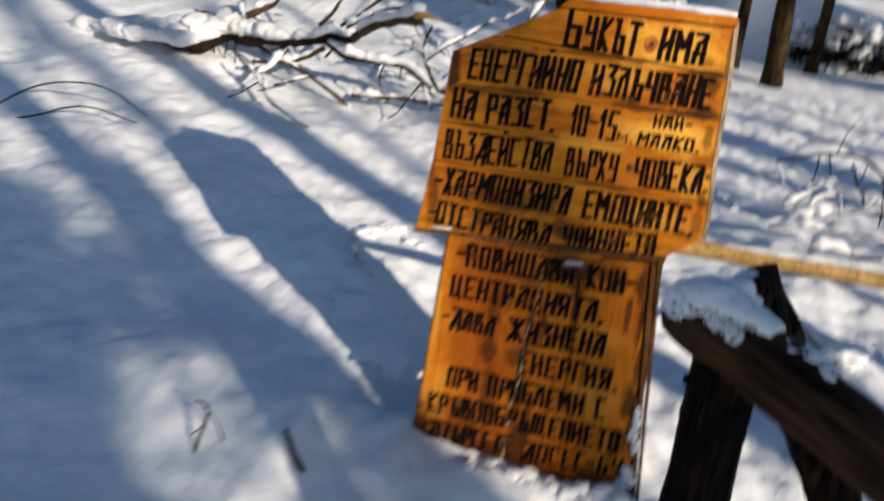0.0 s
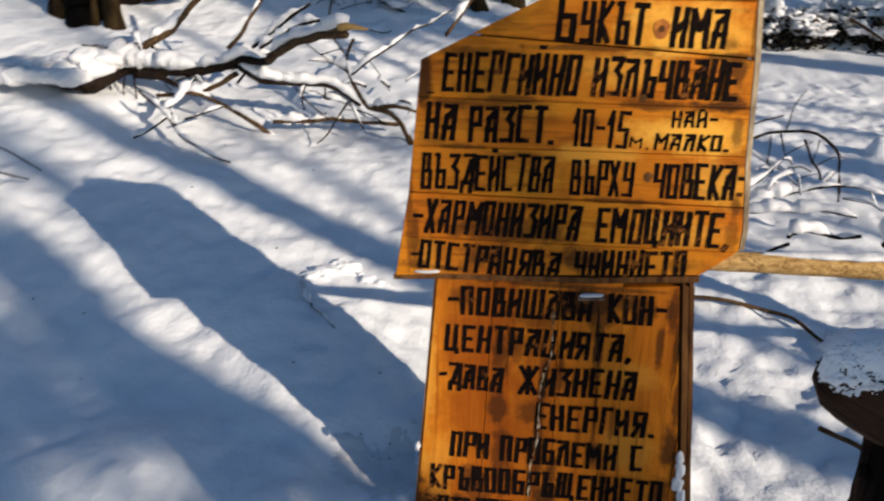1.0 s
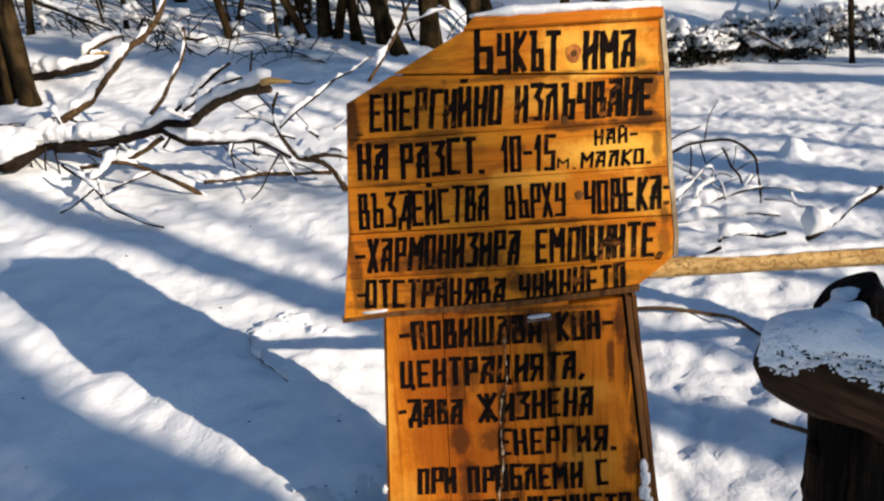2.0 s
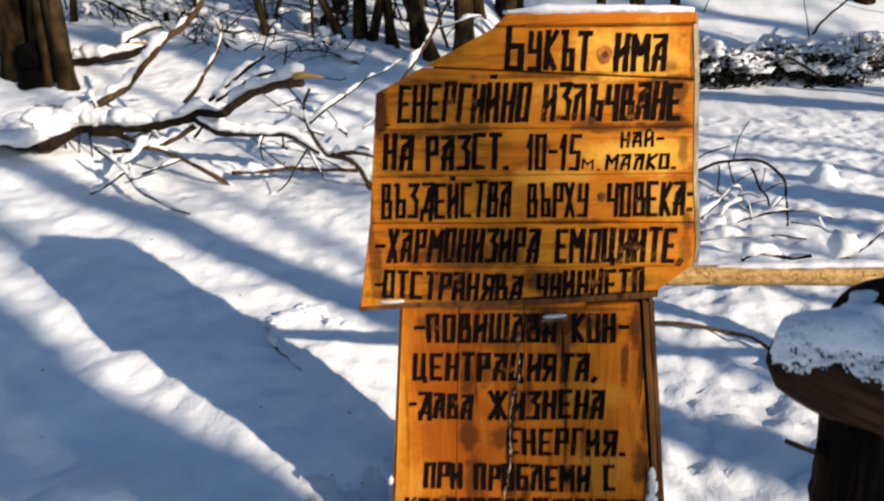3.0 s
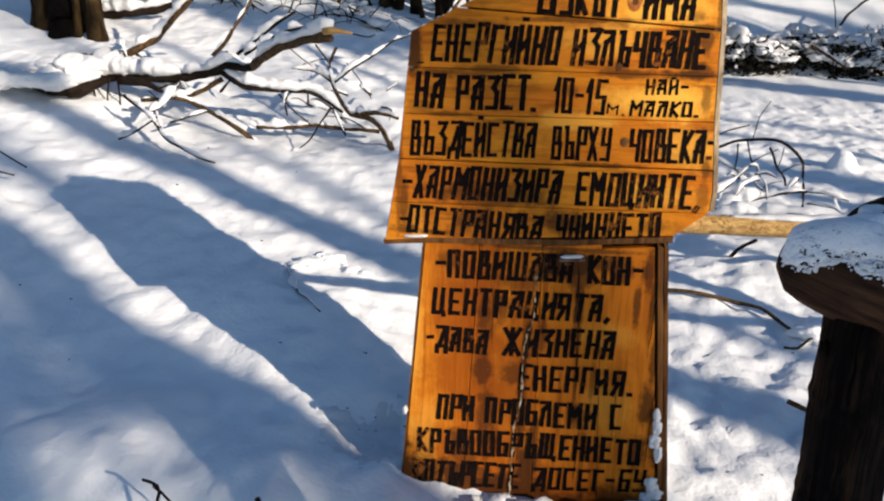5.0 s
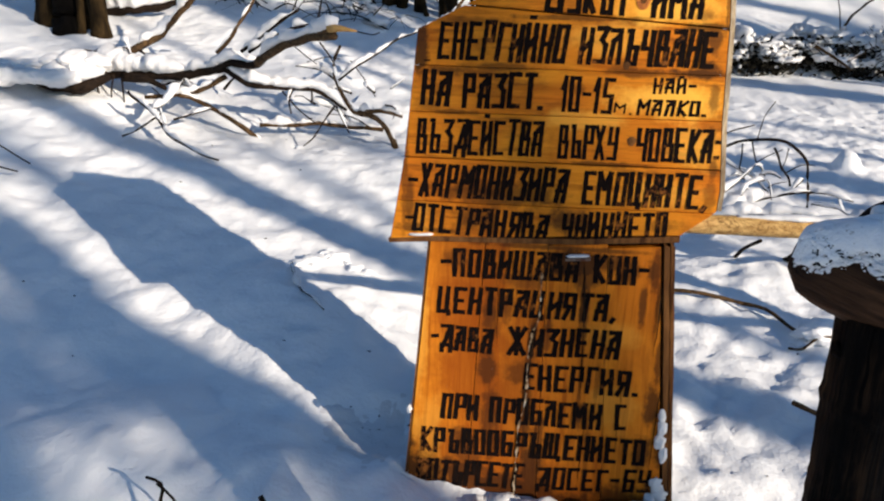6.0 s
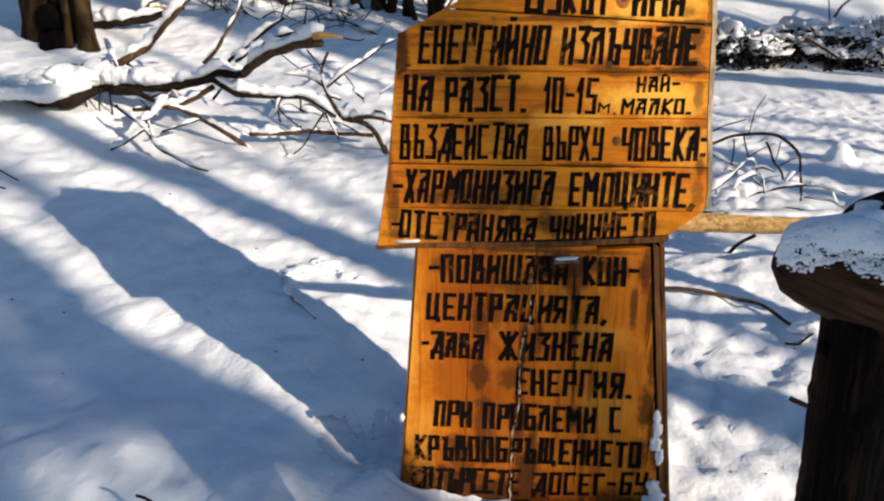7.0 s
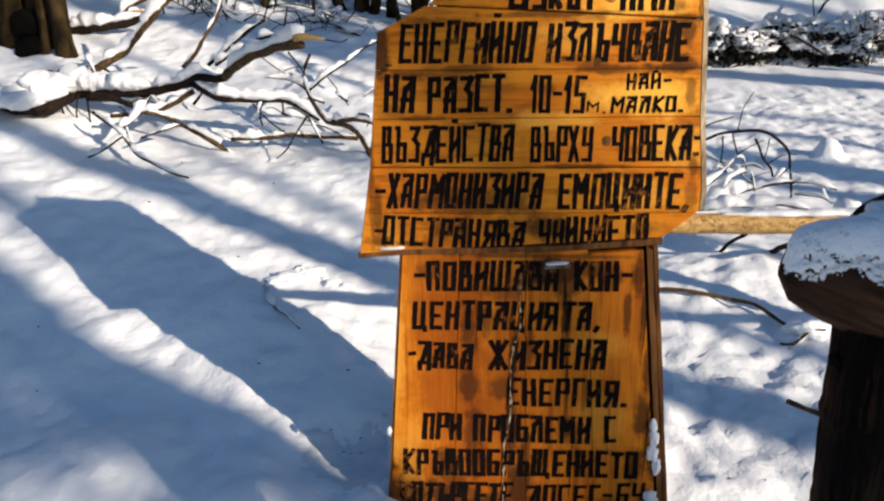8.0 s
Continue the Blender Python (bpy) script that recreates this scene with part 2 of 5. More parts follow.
PAINT = paint_material()
m_, t_, p_ = material("flaked_white", 0.7, 0.3)
n_ = node(t_, "ShaderNodeTexNoise", [("Vector", coords(t_))], Scale=90.0, Detail=4.0)
t_.links.new(ramp(t_, n_.outputs["Fac"], (0.40, (0.10, 0.045, 0.018)), (0.56, (0.42, 0.28, 0.15)), (0.72, (0.70, 0.62, 0.52))), p_.inputs["Base Color"])
FLAKE = m_
m_, t_, p_ = material("rusty_iron", 0.6, 0.4)
p_.inputs["Metallic"].default_value = 0.6
n_ = node(t_, "ShaderNodeTexNoise", [("Vector", coords(t_))], Scale=120.0, Detail=4.0)
t_.links.new(ramp(t_, n_.outputs["Fac"], (0.35, (0.09, 0.03, 0.015)), (0.65, (0.20, 0.15, 0.12))), p_.inputs["Base Color"])
IRON = m_
m_, t_, p_ = material("pine_knot", 0.45, 0.4)
n_ = node(t_, "ShaderNodeTexNoise", [("Vector", coords(t_))], Scale=70.0, Detail=4.0, Distortion=1.0)
t_.links.new(ramp(t_, n_.outputs["Fac"], (0.35, (0.26, 0.065, 0.008)), (0.65, (0.62, 0.21, 0.018))), p_.inputs["Base Color"])
KNOT = m_


# ---- mesh helpers ----
def part(name, bm, mat, parent=None, label="", smooth=False):
    me = bpy.data.meshes.new(name)
    bmesh.ops.recalc_face_normals(bm, faces=bm.faces)
    bm.to_mesh(me)
    bm.free()
    me.materials.append(mat)
    if smooth:
        me.polygons.foreach_set("use_smooth", [True] * len(me.polygons))
    ob = new(name, me)
    if parent:
        ob.parent = parent
    if label:
        ob["label"] = label
    return ob


def thing(name, label, category, group="", kind=""):
    return tagged(new(name), label, category, group, kind)


def spline(points, step):
    """Points along a smooth curve through the given ones."""
    p = [Vector(q) for q in points]
    p = [2 * p[0] - p[1], *p, 2 * p[-1] - p[-2]]
    out = []
    for a, b, c, d in zip(p, p[1:], p[2:], p[3:]):
        n = max(2, int((c - b).length / step))
        for i in range(n):
            u = i / n
            out.append(0.5 * (2 * b + (c - a) * u + (2 * a - 5 * b + 4 * c - d) * u * u + (3 * b - a - 3 * c + d) * u ** 3))
    return [*out, p[-2]]


def add_tube(bm, pts, radius, sides=8, flat=1.0, rough=0.0, freq=20.0, cap=True, along=1.0):
    """A tube along pts; radius(u) for u from 0 to 1; flat squeezes it in height; rough makes it lumpy."""
    rings, n = [], len(pts)
    for i, c in enumerate(pts):
        d = (pts[min(i + 1, n - 1)] - pts[max(i - 1, 0)]).normalized()
        side = d.cross(Vector((0, 0, 1)))
        if side.length < 0.15:
            side = d.cross(Vector((0, 1, 0)))
        side.normalize()
        up = side.cross(d)
        r = radius(i / (n - 1))
        ring = []
        for k in range(sides):
            a = 2 * math.pi * k / sides
            w = side * math.cos(a) + up * (math.sin(a) * flat)
            q = (c + w * r) * freq
            s = 1 + rough * noise.noise((q.x, q.y, q.z * along))
            ring.append(bm.verts.new(c + w * (r * s)))
        rings.append(ring)
    for a, b in zip(rings, rings[1:]):
        for k in range(sides):
            bm.faces.new((a[k], a[(k + 1) % sides], b[(k + 1) % sides], b[k]))
    if cap:
        bm.faces.new(rings[0][::-1])
        bm.faces.new(rings[-1])


def add_blob(bm, centre, size, rough=0.25, freq=12.0, level=2):
    r = bmesh.ops.create_icosphere(bm, subdivisions=level, radius=1.0)
    for v in r["verts"]:
        w = v.co.copy()
        s = 1 + rough * noise.noise(w * 1.6 + Vector(centre) * freq)
        v.co = Vector(centre) + Vector((w.x * size[0], w.y * size[1], w.z * size[2])) * s


def add_prism(bm, outline, y0, y1, bevel=0.0):
    """A board: an outline in x and z, from y0 (front) to y1 (back), with its front edge broken."""
    n = len(outline)
    cx, cz = sum(p[0] for p in outline) / n, sum(p[1] for p in outline) / n
    def ring(y, inset):
        out = []
        for x, z in outline:
            d = math.hypot(x - cx, z - cz)
            k = 1 - inset / d if d else 1
            out.append(bm.verts.new((cx + (x - cx) * k if abs(x - cx) > 1e-6 else x, y, z - math.copysign(min(inset, abs(z - cz)), z - cz))))
        return out
    rings = [ring(y0, bevel), ring(y0 + bevel, 0), ring(y1, 0)] if bevel else [ring(y0, 0), ring(y1, 0)]
    for a, b in zip(rings, rings[1:]):
        for k in range(n):
            bm.faces.new((a[k], a[(k + 1) % n], b[(k + 1) % n], b[k]))
    bm.faces.new(rings[0])
    bm.faces.new(rings[-1][::-1])


def clip(poly, px, pz, nx, nz):
    """The part of a convex outline on the side of a line that its normal points to."""
    out = []
    for (ax, az), (bx, bz) in zip(poly, poly[1:] + poly[:1]):
        da, db = (ax - px) * nx + (az - pz) * nz, (bx - px) * nx + (bz - pz) * nz
        if da >= 0:
            out.append((ax, az))
        if da * db < 0:
            k = da / (da - db)
            out.append((ax + (bx - ax) * k, az + (bz - az) * k))
    return out


# ---- the ground ----
def smooth(a, b, x):
    u = min(1, max(0, (x - a) / (b - a)))
    return u * u * (3 - 2 * u)


def hump(x, y, cx, cy, h, rx, ry):
    q = ((x - cx) / rx) ** 2 + ((y - cy) / ry) ** 2
    return h * math.exp(-q) if q < 12 else 0.0


def slope(x, y):
    """The hillside without its small unevenness."""
    left = 0.126 * math.log1p(math.exp(-4 * max(-60, min(60, x)))) / 4
    c = 0.14 + 0.107 * smooth(0.35, -0.6, x)
    far = y if y < 25 else 25 + 25 * (1 - math.exp(-(y - 25) / 25))
    far = far if far > -25 else -25 - 25 * (1 - math.exp((far + 25) / 25))
    c = c if y > 0 else 0.19
    if x < -12:
        left = 0.126 * (12 + 12 * (1 - math.exp((x + 12) / 12)))
    z = left + c * far
    z += hump(x, y, -0.42, 0.12, 0.07, 0.45, 0.35) + hump(x, y, -0.80, 0.60, 0.05, 0.25, 0.22)
    z += hump(x, y, -1.4, 2.0, -0.09, 0.5, 0.35)
    z += hump(x, y, 0.05, -0.10, 0.075, 0.26, 0.09) + hump(x, y, -0.44, 0.13, -0.075, 0.11, 0.10)
    z += hump(x, y, -0.95, -0.10, 0.09, 0.26, 0.20) + hump(x, y, -0.62, -0.14, 0.05, 0.10, 0.18)
    z += 0.10 * math.exp(-(((x - 1.635) / 0.070) ** 2 + ((y - 3.00) / 0.075) ** 2) ** 2) + hump(x, y, 0.85, 0.95, 0.03, 0.12, 0.10)
    z += 0.012 * math.exp(-(((x + 0.43) / 0.14) ** 2 + ((y - 0.13) / 0.12) ** 2)) * noise.noise((x * 18, y * 18, 2.0))
    z += 0.45 * smooth(6.1, 6.8, y) * smooth(0.6, 1.6, x) + 1.0 * smooth(6.6, 9.8, y) * smooth(0.5, 1.8, x)
    return z


def ground(x, y):
    near, close = smooth(16, 6, math.hypot(x, y)), smooth(3.6, 2.6, abs(x)) * smooth(-2.8, -2.2, y) * smooth(5.6, 4.6, y)
    z = slope(x, y)
    z += 0.030 * near * noise.noise((x * 1.9, y * 1.9, 3.1))
    z += 0.018 * near * noise.noise((x * 6.0, y * 6.0, 7.7))
    clods = 1.0 - 0.25 * smooth(-0.65, -0.95, x) + 0.35 * smooth(-0.1, 0.5, x) * smooth(1.6, 0.6, y)
    z += 0.014 * close * clods * noise.noise((x * 17.0, y * 17.0, 1.3))
    z += 0.008 * close * clods * noise.noise((x * 42.0, y * 42.0, 5.3))
    return z


def steps(lo, hi, fine, far):
    out = list(np.arange(lo, hi + 1e-6, fine))
    d, a, b = fine, lo, hi
    while a > -far or b < far:
        d *= 1.22
        a, b = max(a - d, -far), min(b + d, far)
        if a < out[0]:
            out.insert(0, a)
        if b > out[-1]:
            out.append(b)
    return out


def build_ground():
    xs, ys = steps(-3.1, 2.5, 0.022, 240.0), steps(-2.6, 4.6, 0.022, 240.0)
    verts = [(x, y, ground(x, y)) for y in ys for x in xs]
    w = len(xs)
    faces = [(j * w + i, j * w + i + 1, (j + 1) * w + i + 1, (j + 1) * w + i) for j in range(len(ys) - 1) for i in range(w - 1)]
    me = bpy.data.meshes.new("ground")
    me.from_pydata(verts, [], faces)
    me.materials.append(SNOW)
    me.polygons.foreach_set("use_smooth", [True] * len(faces))
    return tagged(new("ground", me), "sunlit deep snow on a hillside with soft hollows", "snow", kind="structure")


build_ground()


# ---- trees ----
def tree(label, x, y, height, radius, lean=(0, 0), seed=0, limbs=9, group="", first=0.3, sides=12, sway=0.25):
    rnd = random.Random(seed)
    z = ground(x, y) - 0.12
    root = thing("tree", label, "tree", group)
    n = 12
    axis = [Vector((x + lean[0] * height * i / n + sway * radius * 4 * noise.noise((i * 0.45, seed, 0.3)) * min(1, i / 3),
                    y + lean[1] * height * i / n + sway * radius * 4 * noise.noise((i * 0.45, seed, 9.3)) * min(1, i / 3), z + height * i / n)) for i in range(n + 1)]
    pts = spline(axis, 0.12 if height < 4 else 0.3)
    bm = bmesh.new()
    add_tube(bm, pts, lambda u: radius * (1 - 0.75 * u) * (1 + 0.45 * math.exp(-u * height / 0.07)), sides, 1.0, 0.30, 6.0)
    part("trunk", bm, BARK, root, smooth=True)
    bm = bmesh.new()
    for k in range(limbs):
        u = first + (0.97 - first) * (k + rnd.random()) / limbs
        i = int(u * (len(pts) - 1))
        a = rnd.uniform(0, 2 * math.pi)
        l = height * rnd.uniform(0.14, 0.30) * (1.2 - 0.6 * u)
        d = Vector((math.cos(a), math.sin(a), rnd.uniform(0.3, 1.1))).normalized()
        q = [pts[i], pts[i] + d * l * 0.35 + Vector((0, 0, 0.02 * l)), pts[i] + d * l * 0.7 + Vector((rnd.uniform(-.1, .1) * l, rnd.uniform(-.1, .1) * l, 0.1 * l)), pts[i] + d * l + Vector((rnd.uniform(-.2, .2) * l, rnd.uniform(-.2, .2) * l, 0.22 * l))]
        r0 = radius * (1 - 0.75 * u) * 0.45
        lp = spline(q, l / 5)
        add_tube(bm, lp, lambda w: r0 * (1 - 0.8 * w), 6, 1.0, 0.1)
        for s in range(4):
            j = rnd.randrange(2, len(lp))
            e = Vector((rnd.uniform(-1, 1), rnd.uniform(-1, 1), rnd.uniform(-0.1, 0.8))).normalized() * l * rnd.uniform(0.25, 0.5)
            add_tube(bm, spline([lp[j], lp[j] + e * 0.5 + Vector((0, 0, 0.05 * l)), lp[j] + e], l / 6), lambda w: r0 * 0.35 * (1 - 0.8 * w), 5)
    part("crown", bm, BARK, root, "bare winter limbs", smooth=True)
    return root


TREES = "bare trees of the wood"
# the clump of stems by the fallen limb
tree("dark stem of a bare beech clump in deep snow", -3.055, 2.88, 5.0, 0.085, (-0.02, 0.02), 3, 7, TREES, 0.45, 16, 0.10)
tree("broad olive-brown stem of a bare beech clump", -2.885, 2.93, 5.5, 0.088, (0.01, 0.03), 4, 7, TREES, 0.45, 18, 0.08)
tree("leaning olive-brown stem of a bare beech clump", -2.69, 2.80, 4.6, 0.055, (-0.06, 0.02), 5, 6, TREES, 0.45, 16, 0.20)
tree("dark hollow stem of a bare beech clump in snow", -2.97, 3.05, 5.2, 0.10, (-0.02, 0.03), 6, 6, TREES, 0.45, 14, 0.1)
tree("thin dark stem inside a bare beech clump", -2.80, 2.78, 4.4, 0.026, (-0.02, 0.04), 7, 5, TREES, 0.45, 12, 0.2)
# added black shape that stands in for the shade of a hollow between the stems
stump = thing("stump", "black filler for the shaded hollow in the beech clump", "stump")
bm = bmesh.new()
add_tube(bm, spline([(-2.90, 2.80, 0.98), (-2.895, 2.80, 1.10), (-2.91, 2.81, 1.20), (-2.93, 2.82, 1.27)], 0.02), lambda u: 0.088 * (1 - 0.40 * u), 24, 1.0, 0.6, 14.0)
part("wood", bm, NEAR_BLACK, stump, smooth=True)
# the row higher up the slope
tree("thin dark bare trunk on the snowy slope", -2.02, 4.47, 5.0, 0.031, (-0.22, 0.02), 11, 6, TREES, 0.35, 12, 0.1)
tree("thin dark bare trunk on the snowy slope", -2.09, 4.65, 4.0, 0.022, (0.30, 0.02), 12, 6, TREES, 0.35, 12, 0.1)
tree("dark leaning bare trunk on the snowy slope", -1.45, 4.66, 3.6, 0.040, (-0.48, 0.03), 13, 7, TREES, 0.4, 12, 0.1)
tree("dark bare trunk of a beech clump on the slope", -1.36, 4.72, 7.5, 0.052, (0.02, 0.02), 14, 7, TREES, 0.35, 14, 0.05)
tree("brown sunlit trunk of a beech clump on the slope", -1.28, 4.68, 5.0, 0.040, (0.24, 0.02), 15, 7, TREES, 0.4, 14, 0.08)
tree("brown sunlit trunk of a beech clump on the slope", -1.09, 4.66, 7.0, 0.045, (-0.07, 0.02), 16, 7, TREES, 0.35, 14, 0.05)
tree("thin brown leaning trunk of a beech clump", -1.00, 4.58, 4.0, 0.024, (-0.28, 0.02), 17, 5, TREES, 0.4, 12, 0.1)
tree("thick brown curved trunk on the snowy slope", -0.70, 4.36, 5.0, 0.060, (-0.36, 0.04), 21, 7, TREES, 0.45, 16, 0.05)
tree("thick dark trunk of a beech clump on the slope", -0.86, 4.62, 7.5, 0.066, (-0.06, 0.03), 22, 7, TREES, 0.35, 14, 0.05)
tree("straight dark bare trunk on the snowy slope", -0.51, 4.62, 7.5, 0.075, (-0.02, 0.02), 23, 7, TREES, 0.35, 14, 0.03)
tree("thin dark bare trunk among the far trees", -3.55, 4.32, 5.0, 0.030, (0.10, 0.02), 24, 6, TREES, 0.35)
tree("thin dark bare trunk among the far trees", -2.94, 4.63, 5.0, 0.020, (0.06, 0.02), 25, 6, TREES, 0.35)
tree("slim bare trunk with snow behind it", -1.74, 4.95, 5.0, 0.026, (0.12, 0.02), 26, 6, TREES, 0.35)
tree("brown bare trunk standing behind the sign", 0.93, 5.2, 7.5, 0.076, (-0.05, 0.02), 18, 7, TREES, 0.35)
tree("slim grey bare trunk behind the sign", 1.30, 5.9, 6.5, 0.05, (0.03, 0.0), 19, 6, TREES, 0.35)
tree("slim dark bare trunk behind the sign", 0.62, 5.7, 6.5, 0.05, (0.02, 0.02), 20, 6, TREES, 0.35)
tree("dark slim trunk at the end of the bank", 3.19, 5.74, 6.0, 0.024, (-0.08, 0.02), 27, 7, TREES, 0.10)
tree("brown stump of a bare tree on the bank", 3.62, 7.55, 5.0, 0.10, (0.02, 0.0), 28, 5, TREES, 0.4)
for k, (x, y) in enumerate([(-4.4, 5.6), (-3.3, 6.3), (-2.5, 7.0), (-0.2, 7.2), (5.9, 9.4), (4.2, 7.6), (-5.6, 3.8), (5.4, 4.4), (-7.2, 7.5), (7.5, 8.2), (-6.5, 0.5), (-8.0, -4.0), (-3.5, -8.0), (1.2, 9.3)]):
    tree("bare winter tree on the snowy hillside", x, y, 9.0 + k % 3, 0.10 + 0.02 * (k % 4), (0.04 * math.sin(k * 2.1), 0.04 * math.cos(k * 1.3)), 30 + k, 9, TREES, 0.35, 10)

more = random.Random(9)
for k in range(18):
    tree("dark bare trunk in the crowded wood above", more.uniform(-3.9, -0.2), more.uniform(5.3, 7.6), 7.0, more.uniform(0.035, 0.085), (more.uniform(-0.2, 0.05), more.uniform(-0.03, 0.05)), 200 + k, 6, TREES, 0.30, 10)
# thin saplings that tangle between the trunks
young = random.Random(77)
for k in range(26):
    x, y = young.uniform(-3.8, -0.2), young.uniform(4.5, 6.4)
    tree("thin bare sapling between the trunks on the slope", x, y, young.uniform(1.2, 2.8), young.uniform(0.007, 0.018), (young.uniform(-0.35, 0.15), young.uniform(-0.1, 0.1)), 100 + k, 9, "saplings between the trunks", 0.06, 6, 1.2)
for k in range(9):
    x, y = young.uniform(1.4, 4.6), young.uniform(6.9, 8.2)
    tree("thin bare sapling on the snowy bank", x, y, young.uniform(1.0, 2.2), young.uniform(0.006, 0.012), (young.uniform(-0.4, 0.4), young.uniform(-0.1, 0.1)), 140 + k, 8, "saplings on the bank", 0.06, 6, 1.2)

# trees on the sunny side, whose shade falls in bands across the snow
ACROSS, AWAY = Vector((math.cos(SUN_AZ), -math.sin(SUN_AZ))), Vector((-math.sin(SUN_AZ), -math.cos(SUN_AZ)))
for k, (s, d, r, skew) in enumerate([(1.49, 7.0, 0.125, -0.35), (0.36, 7.0, 0.11, -0.269), (1.23, 18.0, 0.14, -0.20), (0.70, 12.5, 0.075, 0.0), (1.14, 10.0, 0.06, 0.0), (1.75, 8.5, 0.06, 0.02),
                                     (2.74, 11.0, 0.13, 0.0), (2.05, 12.5, 0.05, 0.0), (3.12, 12.5, 0.24, 0.0), (3.72, 12.0, 0.09, 0.0), (4.25, 10.0, 0.05, 0.0), (-1.7, 13.0, 0.16, 0.02),
                                     (-2.6, 11.0, 0.15, 0.0), (5.72, 13.0, 0.34, 0.0), (6.3, 11.0, 0.12, 0.02), (7.2, 14.0, 0.20, 0.0)]):
    p = ACROSS * s + AWAY * d
    p += ACROSS * (skew * (ground(p.x, p.y) - 0.12))
    tree("tall bare beech on the sunny side of the path", p.x, p.y, 11.0 if d < 16 else 16.0, r, (ACROSS.x * skew, ACROSS.y * skew), 60 + k, 12, TREES, 0.50 if d < 16 else 0.72, 12, 0.05)

# unseen beeches added to shape sun and shade on the snow; each clump: across, height, half width, half height, leaves
def shade_beech(label, across, away, height, radius, seed, clumps):
    p = ACROSS * across + AWAY * away
    root = tree(label, p.x, p.y, height, radius, (0, 0), seed, 7, TREES, 0.80, 12, 0.02)
    rnd = random.Random(seed)
    bm, wood = bmesh.new(), bmesh.new()
    for s, h, w, t, count in clumps:
        c = (ACROSS * s + AWAY * away).to_3d() + Vector((0, 0, h))
        foot = p.to_3d() + Vector((0, 0, h - 0.35 - 0.3 * abs(s - across)))
        add_tube(wood, spline([foot, foot.lerp(c, 0.5) + Vector((0, 0, 0.06)), c], 0.2), lambda u: 0.018 * (1 - 0.6 * u), 6)
        for k in range(count):
            while True:
                a, b = rnd.uniform(-1, 1), rnd.uniform(-1, 1)
                if abs(a) ** 3 + abs(b) ** 3 < 0.85 + 0.15 * noise.noise((a * 3, b * 3, seed)):
                    break
            q = c + ACROSS.to_3d() * (a * w) + AWAY.to_3d() * rnd.uniform(-0.35, 0.35) + Vector((0, 0, b * t))
            u = Vector((rnd.uniform(-1, 1), rnd.uniform(-1, 1), rnd.uniform(-1, 1))).normalized() * 0.062
            v = Vector((rnd.uniform(-1, 1), rnd.uniform(-1, 1), rnd.uniform(-1, 1))).normalized() * 0.036
            bm.faces.new([bm.verts.new(e) for e in (q - u, q + v, q + u, q - v)])
    tagged(part("branches", wood, BARK, root, "thin leafy branches", True), kind="stuff")
    part("dead_leaves", bm, UNDERGROWTH, root, "dark leaf shapes that block the sun")


shade_beech("unseen young beech added to dapple the light on the snow", -0.40, 9.0, 7.0, 0.042, 95, [(-0.86, 3.60, 0.17, 0.30, 420), (-0.58, 3.60, 0.12, 0.27, 95), (-0.40, 3.62, 0.09, 0.27, 240), (-0.58, 3.40, 0.24, 0.06, 110), (-0.27, 2.70, 0.13, 0.34, 380), (-0.60, 3.02, 0.22, 0.33, 104)])
shade_beech("unseen tall beech added to shade the snow up the slope", 2.30, 11.0, 9.0, 0.07, 97, [(2.45, 5.62, 0.46, 0.34, 1100), (1.95, 5.95, 0.26, 0.24, 420), (1.60, 6.30, 0.22, 0.22, 360)])
shade_beech("unseen leafy beech added to shade the left of the snow", -1.15, 13.0, 8.5, 0.09, 96, [(-1.10, 4.60, 0.38, 0.52, 1500), (-1.10, 3.95, 0.40, 0.50, 1400), (-1.75, 4.3, 0.36, 0.60, 1000), (-1.75, 3.5, 0.38, 0.5, 800), (-1.14, 3.2, 0.38, 0.4, 900)])


# ---- the sign ----
GLYPHS = {
    "А": "06 46 40,35 14 00,02 42", "Б": "46 06 00 40 43 03", "В": "03 33 36 06 00 40 43 33", "Г": "00 06 46", "Д": "06 46 41,35 11,0- 01 41 4-", "Е": "46 06 00 40,03 33",
    "Ж": "20 26,06 23 46,00 23 40", "З": "06 46 24 43 40 00", "И": "00 06,46 40,02 44", "Й": "00 06,46 40,02 44,18 28", "К": "00 06,46 03 40", "Л": "06 46 40,35 14 00", "М": "00 06 23 46 40",
    "Н": "00 06,40 46,03 43", "О": "00 06 46 40 00", "П": "00 06 46 40", "Р": "00 06 46 43 03", "С": "46 06 00 40", "Т": "20 26,06 46", "У": "06 03 43,46 40 00", "Х": "00 46,06 40",
    "Ц": "06 00 50 5-,46 40", "Ч": "06 03 43,46 40", "Ш": "06 00 40 46,20 26", "Щ": "06 00 50 5-,46 40,20 26", "Ъ": "06 16 10 40 43 13", "Я": "40 46 06 03 43,23 00",
    "1": "04 26 20", "0": "00 06 46 40 00", "5": "46 06 03 43 40 00", "-": "03 23", ".": "00 10", ",": "10 0-", ":": "01 11,04 14",
}
WIDE = {"Ш": 7.0, "Щ": 7.4, "Ж": 7.0, "М": 5.6, "Ц": 4.8, "Ъ": 4.6, "Д": 5.0, "Г": 3.4, "1": 2.0, "-": 2.8, ".": 0.7, ",": 0.9, ":": 0.7}
brush_hand = random.Random(5)


